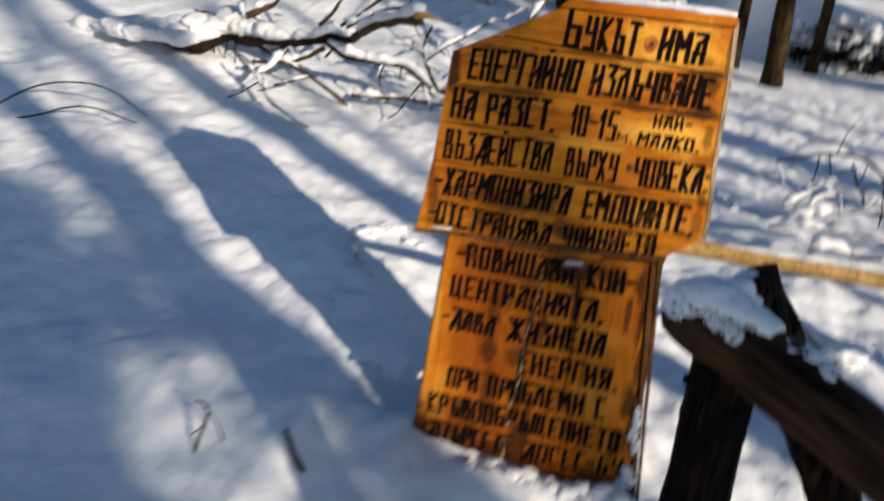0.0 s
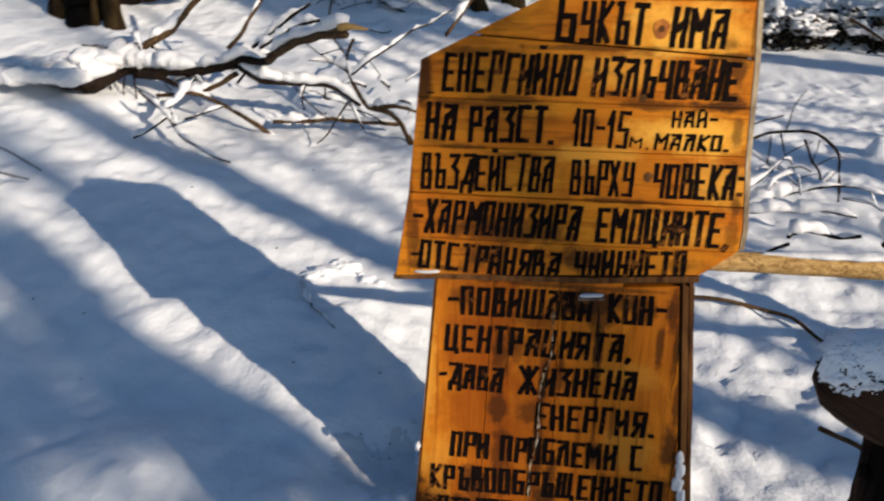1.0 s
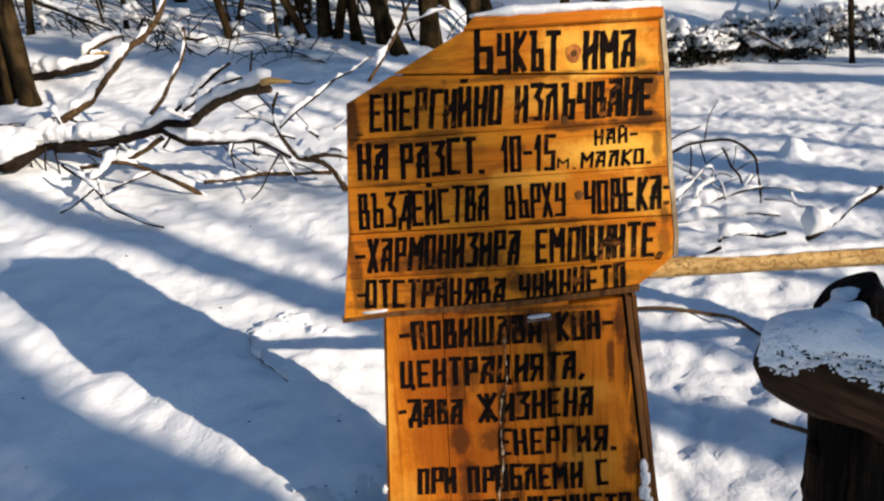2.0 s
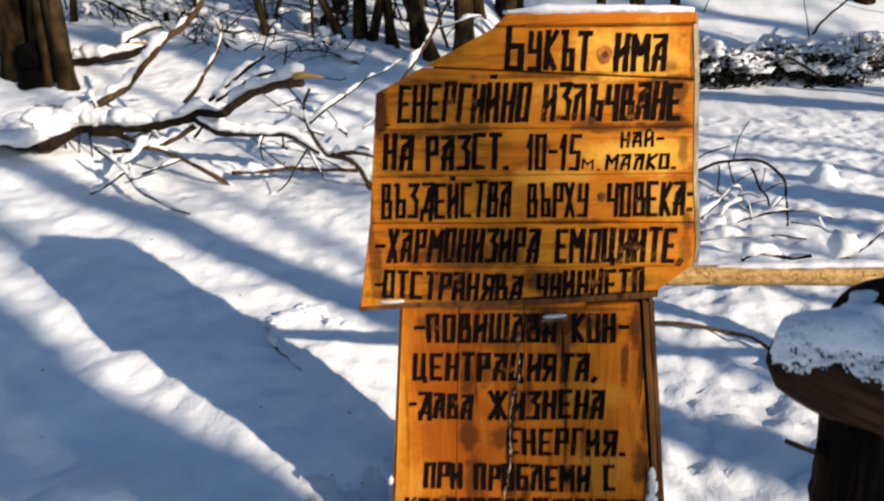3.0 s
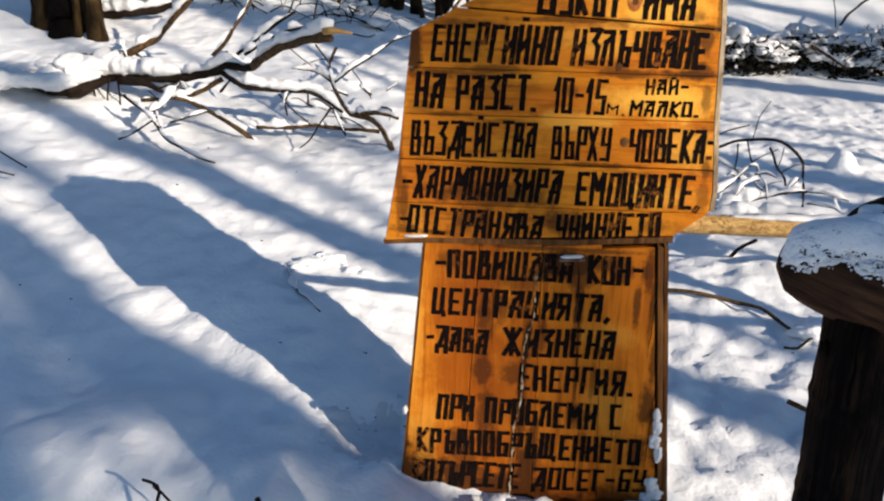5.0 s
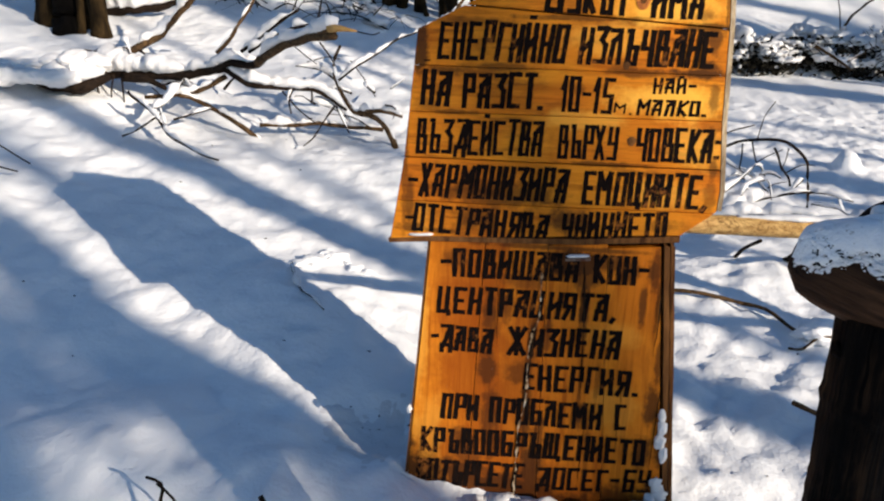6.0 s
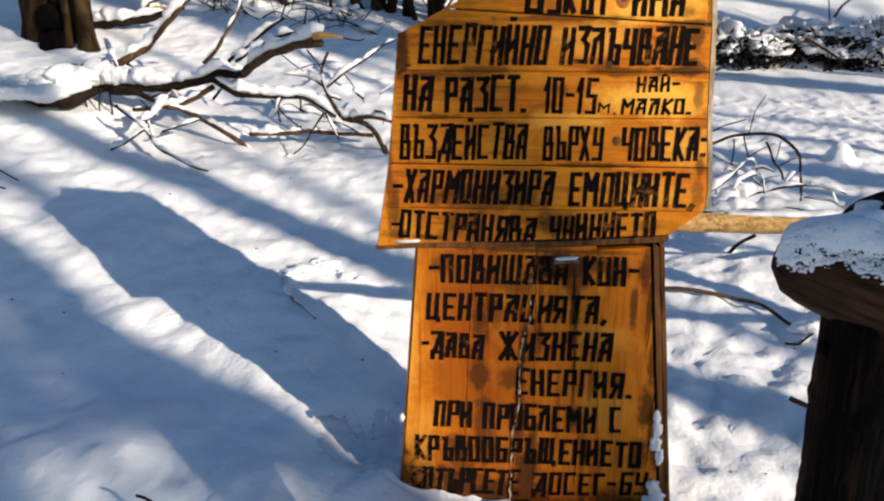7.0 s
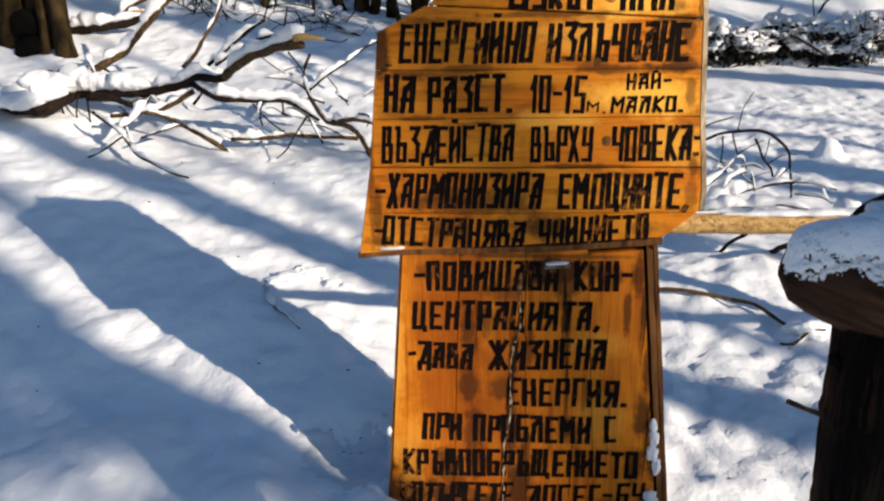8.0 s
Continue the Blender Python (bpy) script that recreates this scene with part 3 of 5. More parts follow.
def lettering(parent, text, x0, x1, z0, z1, high, slant=0.04, thick=0.0114):
    """Hand-painted block letters from x0 to x1 on a base line from z0 to z1."""
    gap = 3.3
    total = sum(WIDE.get(c, 4.0) for c in text) + gap * (len(text) - 1)
    t = min(thick, high * (0.16 if high > 0.04 else 0.20), (0.365 if z0 > 0.6 else 0.44) * (x1 - x0) / sum(WIDE.get(c, 4.0) / 4 * 0.5 + 0.5 for c in text))
    x0, x1 = x0 + t / 2, x1 - t / 2
    unit = (x1 - x0) / total
    bm = bmesh.new()
    at, layer = 0.0, 0
    for c in text:
        wide = WIDE.get(c, 4.0)
        cells = 5.0 if c in "ЩЦ" else (2.0 if c in "-" else 1.0 if c in ".,:" else 3.0 if c == "1" else 4.0)
        lean, drop, tall = slant + brush_hand.uniform(-0.03, 0.03), brush_hand.uniform(-0.02, 0.02) * high, brush_hand.uniform(0.96, 1.03)
        for stroke in GLYPHS[c].split(","):
            pts = []
            for q in stroke.split():
                row = -0.6 if q[1] == "-" else float(q[1])
                row = 7.3 if row == 8 else row
                gx = at + wide * float(q[0]) / cells
                u = x0 + unit * gx
                inner = t / 2 + (high - t) * row / 6 * tall
                pts.append(Vector((u + lean * row / 6 * high + brush_hand.uniform(-1, 1) * 0.0007, z0 + (z1 - z0) * gx / total + inner + drop)))
            for a, b in zip(pts, pts[1:]):
                d = (b - a).normalized()
                s = Vector((-d.y, d.x)) * t / 2 * brush_hand.uniform(0.90, 1.08) * (1.0 if abs(d.y) > 0.5 else 0.88)
                a2, b2 = a - d * t * 0.46, b + d * t * 0.46
                y = -0.0010 - 0.00003 * (layer % 40)
                layer += 1
                cuts = max(2, int((b2 - a2).length / 0.006))
                rim = [(a2.lerp(b2, i / cuts), s * brush_hand.uniform(0.86, 1.10), s * brush_hand.uniform(0.86, 1.10)) for i in range(cuts + 1)]
                low, up = [bm.verts.new((c.x - p.x, y, c.y - p.y)) for c, p, q in rim], [bm.verts.new((c.x + q.x, y, c.y + q.y)) for c, p, q in rim]
                for i in range(cuts):
                    bm.faces.new([low[i], low[i + 1], up[i + 1], up[i]])
        at += wide + gap
    ob = part("lettering", bm, PAINT, parent, "dark hand-painted letters")
    for f in ob.data.polygons:
        if f.normal.y > 0:
            f.flip()
    return ob


def chopped(outline, x0, x1, n):
    """Roughens the long edges of an outline a little."""
    out = []
    for (ax, az), (bx, bz) in zip(outline, outline[1:] + outline[:1]):
        k = max(1, int(math.hypot(bx - ax, bz - az) / 0.05))
        for i in range(k):
            u = i / k
            j = 0 if i == 0 else 0.0012
            out.append((ax + (bx - ax) * u + j * noise.noise((ax * 30, az * 30, i)), az + (bz - az) * u + j * noise.noise((bx * 30, bz * 30, i + 50.0))))
    return out


def build_sign():
    sign = thing("information_sign", "orange varnished wooden sign with dark hand-painted Cyrillic text", "sign")
    head = [(-0.085, 1.160), (0.226, 1.155), (0.234, 1.05), (0.241, 0.89), (0.2525, 0.765), (0.251, 0.724), (0.190, 0.674), (-0.372, 0.634), (-0.346, 0.80), (-0.324, 1.040)]
    seams = [(1.170, 1.165), (1.092, 1.052), (0.975, 0.972), (0.888, 0.891), (0.800, 0.802), (0.713, 0.720), (0.60, 0.62)]
    planks = []
    gaps = (0.0004, 0.0013, 0.0004, 0.0005, 0.0011, 0.0004, 0.0004)
    for (tl, tr), (bl, br), gt, gb in zip(seams, seams[1:], gaps, gaps[1:]):
        poly = head
        for zl, zr, sgn, gap in ((tl, tr, -1, gt), (bl, br, 1, gb)):
            poly = clip(poly, -0.35, zl + sgn * gap, -(zr - zl) / 0.6 * sgn, sgn)
        bm = bmesh.new()
        add_prism(bm, poly, -0.0008 * brush_hand.random(), 0.022, 0.0013)
        planks.append(part("plank", bm, pine_material("varnished_pine_across", True, 0.0, (-0.4, 0.3, min(q[1] for q in poly), max(q[1] for q in poly))), sign, "orange varnished pine plank"))
    bm = bmesh.new()
    add_prism(bm, [(-0.10, 1.150), (0.222, 1.150), (0.245, 0.735), (0.185, 0.68), (-0.362, 0.642), (-0.318, 1.030)], 0.0225, 0.032)
    part("backing", bm, POST, sign, "dark backing boards")
    bm = bmesh.new()
    add_prism(bm, [(-0.285, 0.70), (0.185, 0.70), (0.222, -0.02), (-0.334, -0.02)], 0.0325, 0.040)
    part("backing", bm, POST, sign, "dark backing boards")
    # writing, plank by plank
    lettering(planks[0], "Б", -0.093, -0.059, 1.074, 1.073, 0.084, 0.08)
    lettering(planks[0], "УКЪТ", -0.053, 0.057, 1.073, 1.070, 0.069, 0.04)
    lettering(planks[0], "ИМА", 0.095, 0.186, 1.069, 1.066, 0.066, 0.03)
    lettering(planks[1], "ЕНЕРГИЙНО", -0.288, -0.049, 0.987, 0.983, 0.071, 0.09)
    lettering(planks[1], "ИЗЛЪЧВАНЕ", -0.027, 0.214, 0.985, 0.984, 0.067, 0.04)
    lettering(planks[1], "-", -0.312, -0.300, 0.952, 0.952, 0.066, 0.0, 0.004)
    lettering(planks[2], "НА", -0.318, -0.261, 0.899, 0.899, 0.069, 0.07)
    lettering(planks[2], "РАЗСТ.", -0.238, -0.083, 0.898, 0.899, 0.068, 0.04)
    lettering(planks[2], "10-15", -0.055, 0.043, 0.898, 0.897, 0.066, 0.02)
    lettering(planks[2], "М.", 0.046, 0.079, 0.900, 0.897, 0.019, 0.02)
    lettering(planks[2], "НАЙ-", 0.112, 0.188, 0.936, 0.939, 0.029, 0.03)
    lettering(planks[2], "МАЛКО.", 0.086, 0.211, 0.897, 0.898, 0.030, 0.06)
    lettering(planks[3], "ВЪЗДЕЙСТВА", -0.325, -0.081, 0.808, 0.811, 0.069, 0.06)
    lettering(planks[3], "ВЪРХУ", -0.052, 0.059, 0.811, 0.811, 0.066, 0.00)
    lettering(planks[3], "ЧОВЕКА:", 0.092, 0.243, 0.812, 0.813, 0.065, -0.00)
    lettering(planks[4], "-", -0.338, -0.317, 0.724, 0.724, 0.066, 0.02)
    lettering(planks[4], "ХАРМОНИЗИРА", -0.318, -0.030, 0.723, 0.725, 0.068, 0.10)
    lettering(planks[4], "ЕМОЦИИТЕ,", -0.001, 0.233, 0.724, 0.727, 0.067, 0.04)
    lettering(planks[5], "-", -0.345, -0.327, 0.650, 0.650, 0.061, 0.03)
    lettering(planks[5], "ОТСТРАНЯВА", -0.329, -0.061, 0.652, 0.646, 0.058, 0.09)
    lettering(planks[5], "УНИНИЕТО.", -0.036, 0.179, 0.646, 0.662, 0.060, 0.03)
    # lipped moulding along the head
    bm = bmesh.new()
    add_prism(bm, chopped([(-0.108, 1.151), (0.231, 1.145), (0.231, 1.163), (-0.088, 1.170)], 0, 1, 6), -0.010, 0.026, 0.003)
    part("head_moulding", bm, pine_material("varnished_pine_moulding", True, 0.3, (-0.4, 0.3, 1.14, 1.18)), sign, "worn orange moulding")
    bm = bmesh.new()
    add_prism(bm, [(-0.374, 0.626), (-0.280, 0.634), (0.0, 0.644), (0.190, 0.662), (0.190, 0.673), (0.0, 0.656), (-0.280, 0.644), (-0.376, 0.634)], -0.003, 0.020, 0.001)
    part("lower_edge", bm, EDGE_WOOD, sign)
    bm = bmesh.new()
    for a, b in (((0.2265, 1.155), (0.2345, 1.05)), ((0.2345, 1.05), (0.2415, 0.89)), ((0.2415, 0.89), (0.253, 0.765)), ((0.253, 0.765), (0.2515, 0.726))):
        add_prism(bm, [(a[0], a[1]), (a[0] + 0.008, a[1]), (b[0] + 0.008, b[1]), (b[0], b[1])], -0.0015, 0.024)
    part("side_lath", bm, PALE_LATH, sign, "pale greyed lath")
    # lower panel of upright boards
    def lower(k0, k1):
        zt, zb = 0.640, -0.02
        left = lambda k: -0.290 + (0.159 + 0.290) * k
        low = lambda k: -0.338 + (0.2225 + 0.338) * k
        return [(left(k0) + 0.0006, zt), (left(k1) - 0.0006, zt + 0.01), (low(k1) - 0.0006, zb), (low(k0) + 0.0006, zb)]
    boards = []
    for k0, k1 in ((0.0, 0.245), (0.245, 0.52), (0.52, 0.775), (0.775, 1.0)):
        bm = bmesh.new()
        add_prism(bm, lower(k0, k1), 0.0, 0.022, 0.0015)
        stained = k0 == 0.245
        poly = lower(k0, k1)
        wood = pine_material("varnished_pine_up", False, 0.45 if stained else 0.2 if k0 == 0.0 else 0.05, (min(q[0] for q in poly), max(q[0] for q in poly), -0.02, 0.65))
        boards.append(part("board", bm, wood, sign, "red-brown stained upright board" if stained else "orange varnished upright board"))
    low = boards[1]
    lettering(low, "-", -0.269, -0.247, 0.563, 0.564, 0.059, 0.02)
    lettering(low, "ПОВИШАВА", -0.244, 0.005, 0.562, 0.567, 0.061, 0.04)
    lettering(low, "КОН-", 0.034, 0.141, 0.567, 0.570, 0.062, 0.02)
    lettering(low, "ЦЕНТРАЦИЯТА,", -0.275, 0.086, 0.481, 0.490, 0.061, 0.06)
    lettering(low, "-", -0.284, -0.267, 0.402, 0.403, 0.059, 0.03)
    lettering(low, "ДАВА", -0.266, -0.157, 0.401, 0.402, 0.058, 0.06)
    lettering(low, "ЖИЗНЕНА", -0.126, 0.099, 0.401, 0.411, 0.064, 0.03)
    lettering(low, "ЕНЕРГИЯ.", -0.090, 0.143, 0.327, 0.332, 0.060, 0.01)
    lettering(low, "ПРИ", -0.260, -0.179, 0.244, 0.246, 0.061, 0.05)
    lettering(low, "ПРОБЛЕМИ", -0.156, 0.076, 0.244, 0.251, 0.062, 0.01)
    lettering(low, "С", 0.103, 0.127, 0.253, 0.254, 0.061, -0.03)
    lettering(low, "КРЪВООБРЪЩЕНИЕТО", -0.301, 0.171, 0.162, 0.178, 0.062, 0.02)
    lettering(low, "ПОТЪРСЕТЕ", -0.313, -0.076, 0.080, 0.094, 0.065, 0.06)
    lettering(low, "ДОСЕГ-БУ", -0.049, 0.187, 0.096, 0.116, 0.055, 0.02)
    # the thick edge and post behind it
    for x0, x1, w, y0 in ((0.1630, 0.2270, 0.0110, -0.004), (0.1765, 0.2400, 0.0085, 0.004)):
        bm = bmesh.new()
        add_prism(bm, chopped([(x0, 0.655), (x0 + w, 0.650), (x1 + w, -0.02), (x1, -0.02)], 0, 1, 8), y0, 0.05, 0.0015)
        part("edge_batten", bm, EDGE_WOOD, sign, "weathered dark brown batten")
    bm = bmesh.new()
    add_prism(bm, chopped([(-0.2915, 0.632), (-0.2955, 0.632), (-0.3435, -0.02), (-0.3390, -0.02)], 0, 1, 8), 0.002, 0.026, 0.001)
    part("edge_batten", bm, EDGE_WOOD, sign, "weathered brown batten")
    for x in (-0.18, 0.08):
        bm = bmesh.new()
        add_tube(bm, spline([(x, 0.062, -0.3), (x + 0.005, 0.064, 0.4), (x, 0.060, 1.08)], 0.08), lambda u: 0.038, 12, 1.0, 0.08)
        part("post", bm, POST, sign, "dark round post", True)
    # iron staple and flaked strips
    bm = bmesh.new()
    add_prism(bm, [(-0.022, 0.612), (0.026, 0.616), (0.026, 0.622), (-0.022, 0.618)], -0.012, 0.0005, 0.001)
    part("staple", bm, IRON, sign, "small iron bracket")
    run = spline([(-0.066, 0, 0.584), (-0.065, 0, 0.494), (-0.078, 0, 0.447), (-0.082, 0, 0.392), (-0.082, 0, 0.303), (-0.093, 0, 0.239), (-0.094, 0, 0.145), (-0.096, 0, 0.05)], 0.004)
    for first in range(0, len(run) - 14, 16):
        bm = bmesh.new()
        pts = [(q.x + 0.0030 * noise.noise((q.z * 60, 0.0, 2.0)), q.z, max(0.0003, 0.0013 + 0.0036 * noise.noise((q.z * 34, 5.0, 4.0)))) for q in run[first:first + 15]]
        for (ax, az, aw), (bx, bz, bw) in zip(pts, pts[1:]):
            bm.faces.new([bm.verts.new(q) for q in ((ax - aw, -0.0031, az), (ax + aw, -0.0031, az), (bx + bw, -0.0031, bz), (bx - bw, -0.0031, bz))])
        part("flaked_strip", bm, FLAKE, sign, "pale torn strip along the crack")
    for x, z, h, s, w in ((0.020, 0.535, 0.15, -0.008, 0.0016), (0.026, 0.40, 0.16, -0.004, 0.0010), (-0.080, 0.36, 0.30, 0.022, 0.0016), (0.040, 0.19, 0.16, 0.006, 0.0010), (-0.092, 0.10, 0.14, 0.004, 0.0016),
                          (0.168, 0.52, 0.20, 0.006, 0.0012), (0.185, 0.30, 0.26, 0.008, 0.0011), (-0.150, 0.50, 0.16, -0.006, 0.0007), (0.110, 0.30, 0.20, 0.004, 0.0006)):
        bm = bmesh.new()
        pts = [(x + s * (u - 0.5) + 0.0022 * noise.noise((u * 6, x * 70, 1.0)), z + h * (u - 0.5), w * max(0.15, 1 - abs(2 * u - 1) ** 3 + 0.6 * noise.noise((u * 15, z * 40, 4.0)))) for u in np.linspace(0, 1, 24)]
        for (ax, az, aw), (bx, bz, bw) in zip(pts, pts[1:]):
            bm.faces.new([bm.verts.new(q) for q in ((ax - aw, -0.0028, az), (ax + aw, -0.0028, az), (bx + bw, -0.0028, bz), (bx - bw, -0.0028, bz))])
        part("crack", bm, POST, sign, "dark drying crack")
    for x, z, a, b in ((0.081, 1.098, 0.013, 0.016), (0.083, 0.849, 0.008, 0.009), (0.062, 0.985, 0.006, 0.007)):
        bm = bmesh.new()
        ring = [bm.verts.new((x + a * math.cos(q) * (1 + 0.1 * math.sin(3 * q)), -0.0016, z + b * math.sin(q))) for q in np.linspace(0, 2 * math.pi, 20, endpoint=False)]
        bm.faces.new(ring)
        knot = part("knot", bm, KNOT if a > 0.01 else EDGE_WOOD, sign, "dark round pine knot")
        bm = bmesh.new()
        bm.faces.new([bm.verts.new((x + 0.38 * a * math.cos(q) * (1 + 0.12 * math.sin(2 * q + 1)), -0.0019, z + 0.38 * b * math.sin(q))) for q in np.linspace(0, 2 * math.pi, 16, endpoint=False)])
        part("heart", bm, EDGE_WOOD, knot, "darker heart of the knot")
    return sign


build_sign()


def snow_strip(name, label, pts, width, height, rough=0.3, mat=None, step=0.012):
    """Snow lying along the top of something; width(u) and height(u)."""
    bm = bmesh.new()
    add_tube(bm, spline(pts, step), lambda u: width * (0.35 + 0.65 * min(1, 8 * u, 8 * (1 - u))), 12, height / width, rough, 26.0)
    return tagged(part(name, bm, mat or SNOW_CAP, None, "", True), label, "snow", kind="stuff")


snow_strip("snow_cap", "fresh snow lying along the top of the sign", [(-0.095, 0.006, 1.173), (0.03, 0.006, 1.174), (0.13, 0.005, 1.171), (0.228, 0.006, 1.168)], 0.016, 0.010, 0.55)
snow_strip("snow_cap", "thin snow on the ledge of the sign", [(-0.335, -0.001, 0.645), (-0.31, -0.002, 0.646), (-0.285, 0.0, 0.648)], 0.004, 0.003, 0.3, None, 0.006)
snow_strip("snow_cap", "thin snow on the small iron bracket", [(-0.020, -0.006, 0.621), (0.0, -0.007, 0.623), (0.024, -0.006, 0.625)], 0.006, 0.0035, 0.3, None, 0.006)
for x, z, a, b in ((0.196, 0.295, 0.007, 0.016), (0.198, 0.270, 0.009, 0.018), (0.196, 0.240, 0.011, 0.018), (0.206, 0.210, 0.008, 0.020), (0.200, 0.140, 0.012, 0.016), (0.208, 0.118, 0.016, 0.018), (0.190, 0.105, 0.012, 0.010), (-0.327, 0.262, 0.006, 0.010)):
    bm = bmesh.new()
    add_blob(bm, (x, -0.004, z), (a, 0.009, b), 0.5, 40.0, 3)
    tagged(part("snow_clump", bm, SNOW_CAP, None, "", True), "clump of snow stuck to the edge of the sign", "snow", kind="stuff")
# snow heaped against the foot of the sign
bm = bmesh.new()
heap = random.Random(3)
for k in range(46):
    x = -0.20 + 0.46 * k / 45
    add_blob(bm, (x + heap.uniform(-.02, .02), -0.045 + heap.uniform(-.03, .025), 0.055 + 0.11 * (x + 0.3) * 0.5 + heap.uniform(-.02, .012)), (heap.uniform(.02, .04), heap.uniform(.02, .035), heap.uniform(.014, .028)), 0.4, 30.0, 2)
tagged(part("snow_heap", bm, SNOW_CAP, None, "", True), "lumpy snow heaped at the foot of the sign", "snow", kind="stuff")


# ---- the fence ----
def build_rail():
    rail = thing("fence_rail", "peeled light brown pole nailed behind the sign", "fence rail")
    bm = bmesh.new()
    add_tube(bm, spline([(-0.10, 0.045, 0.684), (0.25, 0.045, 0.690), (0.60, 0.050, 0.691), (1.0, 0.06, 0.690), (1.7, 0.09, 0.686), (2.3, 0.12, 0.68)], 0.04), lambda u: 0.0195 - 0.002 * u, 14, 1.0, 0.07, 16.0)
    part("pole", bm, RAIL, rail, "", True)
    bm = bmesh.new()
    add_tube(bm, spline([(0.80, 0.053, 0.690), (1.0, 0.059, 0.690), (1.7, 0.089, 0.686), (2.3, 0.119, 0.68)], 0.03), lambda u: 0.0205 * min(1.0, 0.93 + 1.2 * u), 14, 1.0, 0.14, 30.0)
    part("bark", bm, BARK, rail, "dark remnant of bark", True)
    bm = bmesh.new()
    add_tube(bm, spline([(2.24, 0.16, -0.2), (2.25, 0.165, 0.4), (2.24, 0.16, 0.9)], 0.08), lambda u: 0.045, 12, 1.0, 0.1)
    part("post", bm, POST, rail, "", True)


build_rail()
snow_strip("rail_snow", "snow lying on top of the peeled pole", [(0.30, 0.046, 0.708), (0.45, 0.046, 0.712), (0.60, 0.048, 0.715), (0.9, 0.054, 0.716), (1.6, 0.086, 0.708)], 0.019, 0.008, 0.45)


def build_trestle():
    """Two crossed posts that carry a heavy log."""
    rack = thing("log_fence", "thick dark log rail lying in crossed wooden posts", "fence")
    e, d = Vector((0.186, -0.642, 0.818)), Vector((0.54, -0.389, -0.179))
    bm = bmesh.new()
    length = d.length * 1.75
    pts = [Vector((length * k, 0, 0)) for k in np.linspace(0, 1, 70)]
    def fat(u):
        return 0.042 * (0.60 + 0.40 * math.sqrt(1 - (1 - min(1, u * 1.21 / 0.032)) ** 2)) * (1 + 0.05 * math.sin(u * 23))
    add_tube(bm, pts, fat, 32, 1.0, 0.12, 14.0)
    log = part("log", bm, LOG, rack, "thick bark-stripped log", True)
    log.matrix_basis = Matrix.Translation(e) @ d.to_track_quat("X", "Z").to_matrix().to_4x4()
    for pts, r in (([(0.252, -0.68, -0.30), (0.254, -0.68, 0.30), (0.256, -0.682, 0.60), (0.259, -0.685, 0.765)], 0.043),
                   ([(0.88, -0.64, -0.20), (0.585, -0.635, 0.30), (0.408, -0.625, 0.62), (0.312, -0.625, 0.79), (0.268, -0.622, 0.856)], 0.034),
                   ([(0.98, -1.20, -0.45), (1.0, -1.19, 0.10), (1.01, -1.18, 0.50)], 0.05)):
        bm = bmesh.new()
        add_tube(bm, spline(pts, 0.012), lambda u: r * (1 - 0.06 * u + 0.09 * noise.noise((u * 17, r * 90, 0.0)) + 0.05 * noise.noise((u * 60, r * 90, 3.0))), 40, 1.0, 0.20, 46.0, True, 0.09)
        post = part("post", bm, POST, rack, "dark rough post", True)
        if r == 0.043:
            for x, z, a in ((0.219, 0.729, 0.008),):
                bm = bmesh.new()
                add_blob(bm, (x, -0.69, z), (0.006, 0.008, a), 0.5, 60.0, 3)
                part("knob", bm, POST, post, "small dark bark knob", True)
            for x, z0, z1, w in ((0.236, 0.60, 0.765, 0.0022), (0.222, 0.44, 0.62, 0.0016), (0.250, 0.35, 0.55, 0.002)):
                bm = bmesh.new()
                add_tube(bm, [Vector((x + 0.003 * noise.noise((z * 30, x, 0.0)), -0.681 - math.sqrt(max(0.0, 0.0425 ** 2 - (x - 0.256) ** 2)), z)) for z in np.linspace(z0, z1, 30)], lambda u: w * (1 - 0.6 * abs(2 * u - 1)), 6)
                part("crack", bm, NEAR_BLACK, post, "black drying crack")
    return e, d


LOG_END, LOG_WAY = build_trestle()
side = LOG_WAY.cross(Vector((0, 0, 1))).normalized()
bm = bmesh.new()
sn = random.Random(8)
along = LOG_WAY.normalized()
over = side.cross(along)
over = over if over.z > 0 else -over


def on_log(u, angle, out=0.0):
    """A point on the log's skin: u along it, angle from its top."""
    return LOG_END + LOG_WAY * u + side * ((0.043 + out) * math.sin(angle)) + over * ((0.043 + out) * math.cos(angle))


add_tube(bm, [LOG_END + LOG_WAY * k + over * (0.002 + 0.030 * smooth(0.0, 0.10, k) + 0.10 * max(0.0, k - 0.09) + 0.003 * noise.noise((k * 14, 0, 0))) for k in np.linspace(0.004, 0.19, 110)], lambda u: 0.0375 * min(1, 0.78 + 1.2 * u, 1 - 0.9 * max(0.0, u - 0.35)), 90, 0.78, 0.08, 24.0)
for v in bm.verts:
    low = smooth(0.012, -0.006, (v.co - LOG_END - LOG_WAY * ((v.co - LOG_END).dot(LOG_WAY) / LOG_WAY.length_squared)).dot(over) - 0.012)
    v.co += side * (0.005 * low * noise.noise(v.co * 140) * (1 if (v.co - LOG_END).dot(side) > 0 else -1)) + over * ((0.010 * noise.noise(v.co * 95) + 0.007 * noise.noise(v.co * 230)) * low + 0.0012 * noise.noise(v.co * 60))
add_blob(bm, (0.256, -0.656, 0.842), (0.028, 0.022, 0.018), 0.4, 24.0, 4)
def rim(u):
    """How far down the log's side the crust reaches."""
    return 0.88 + 0.72 * smooth(0.09, 0.03, u) + 0.12 * noise.noise((u * 45, 0, 0))


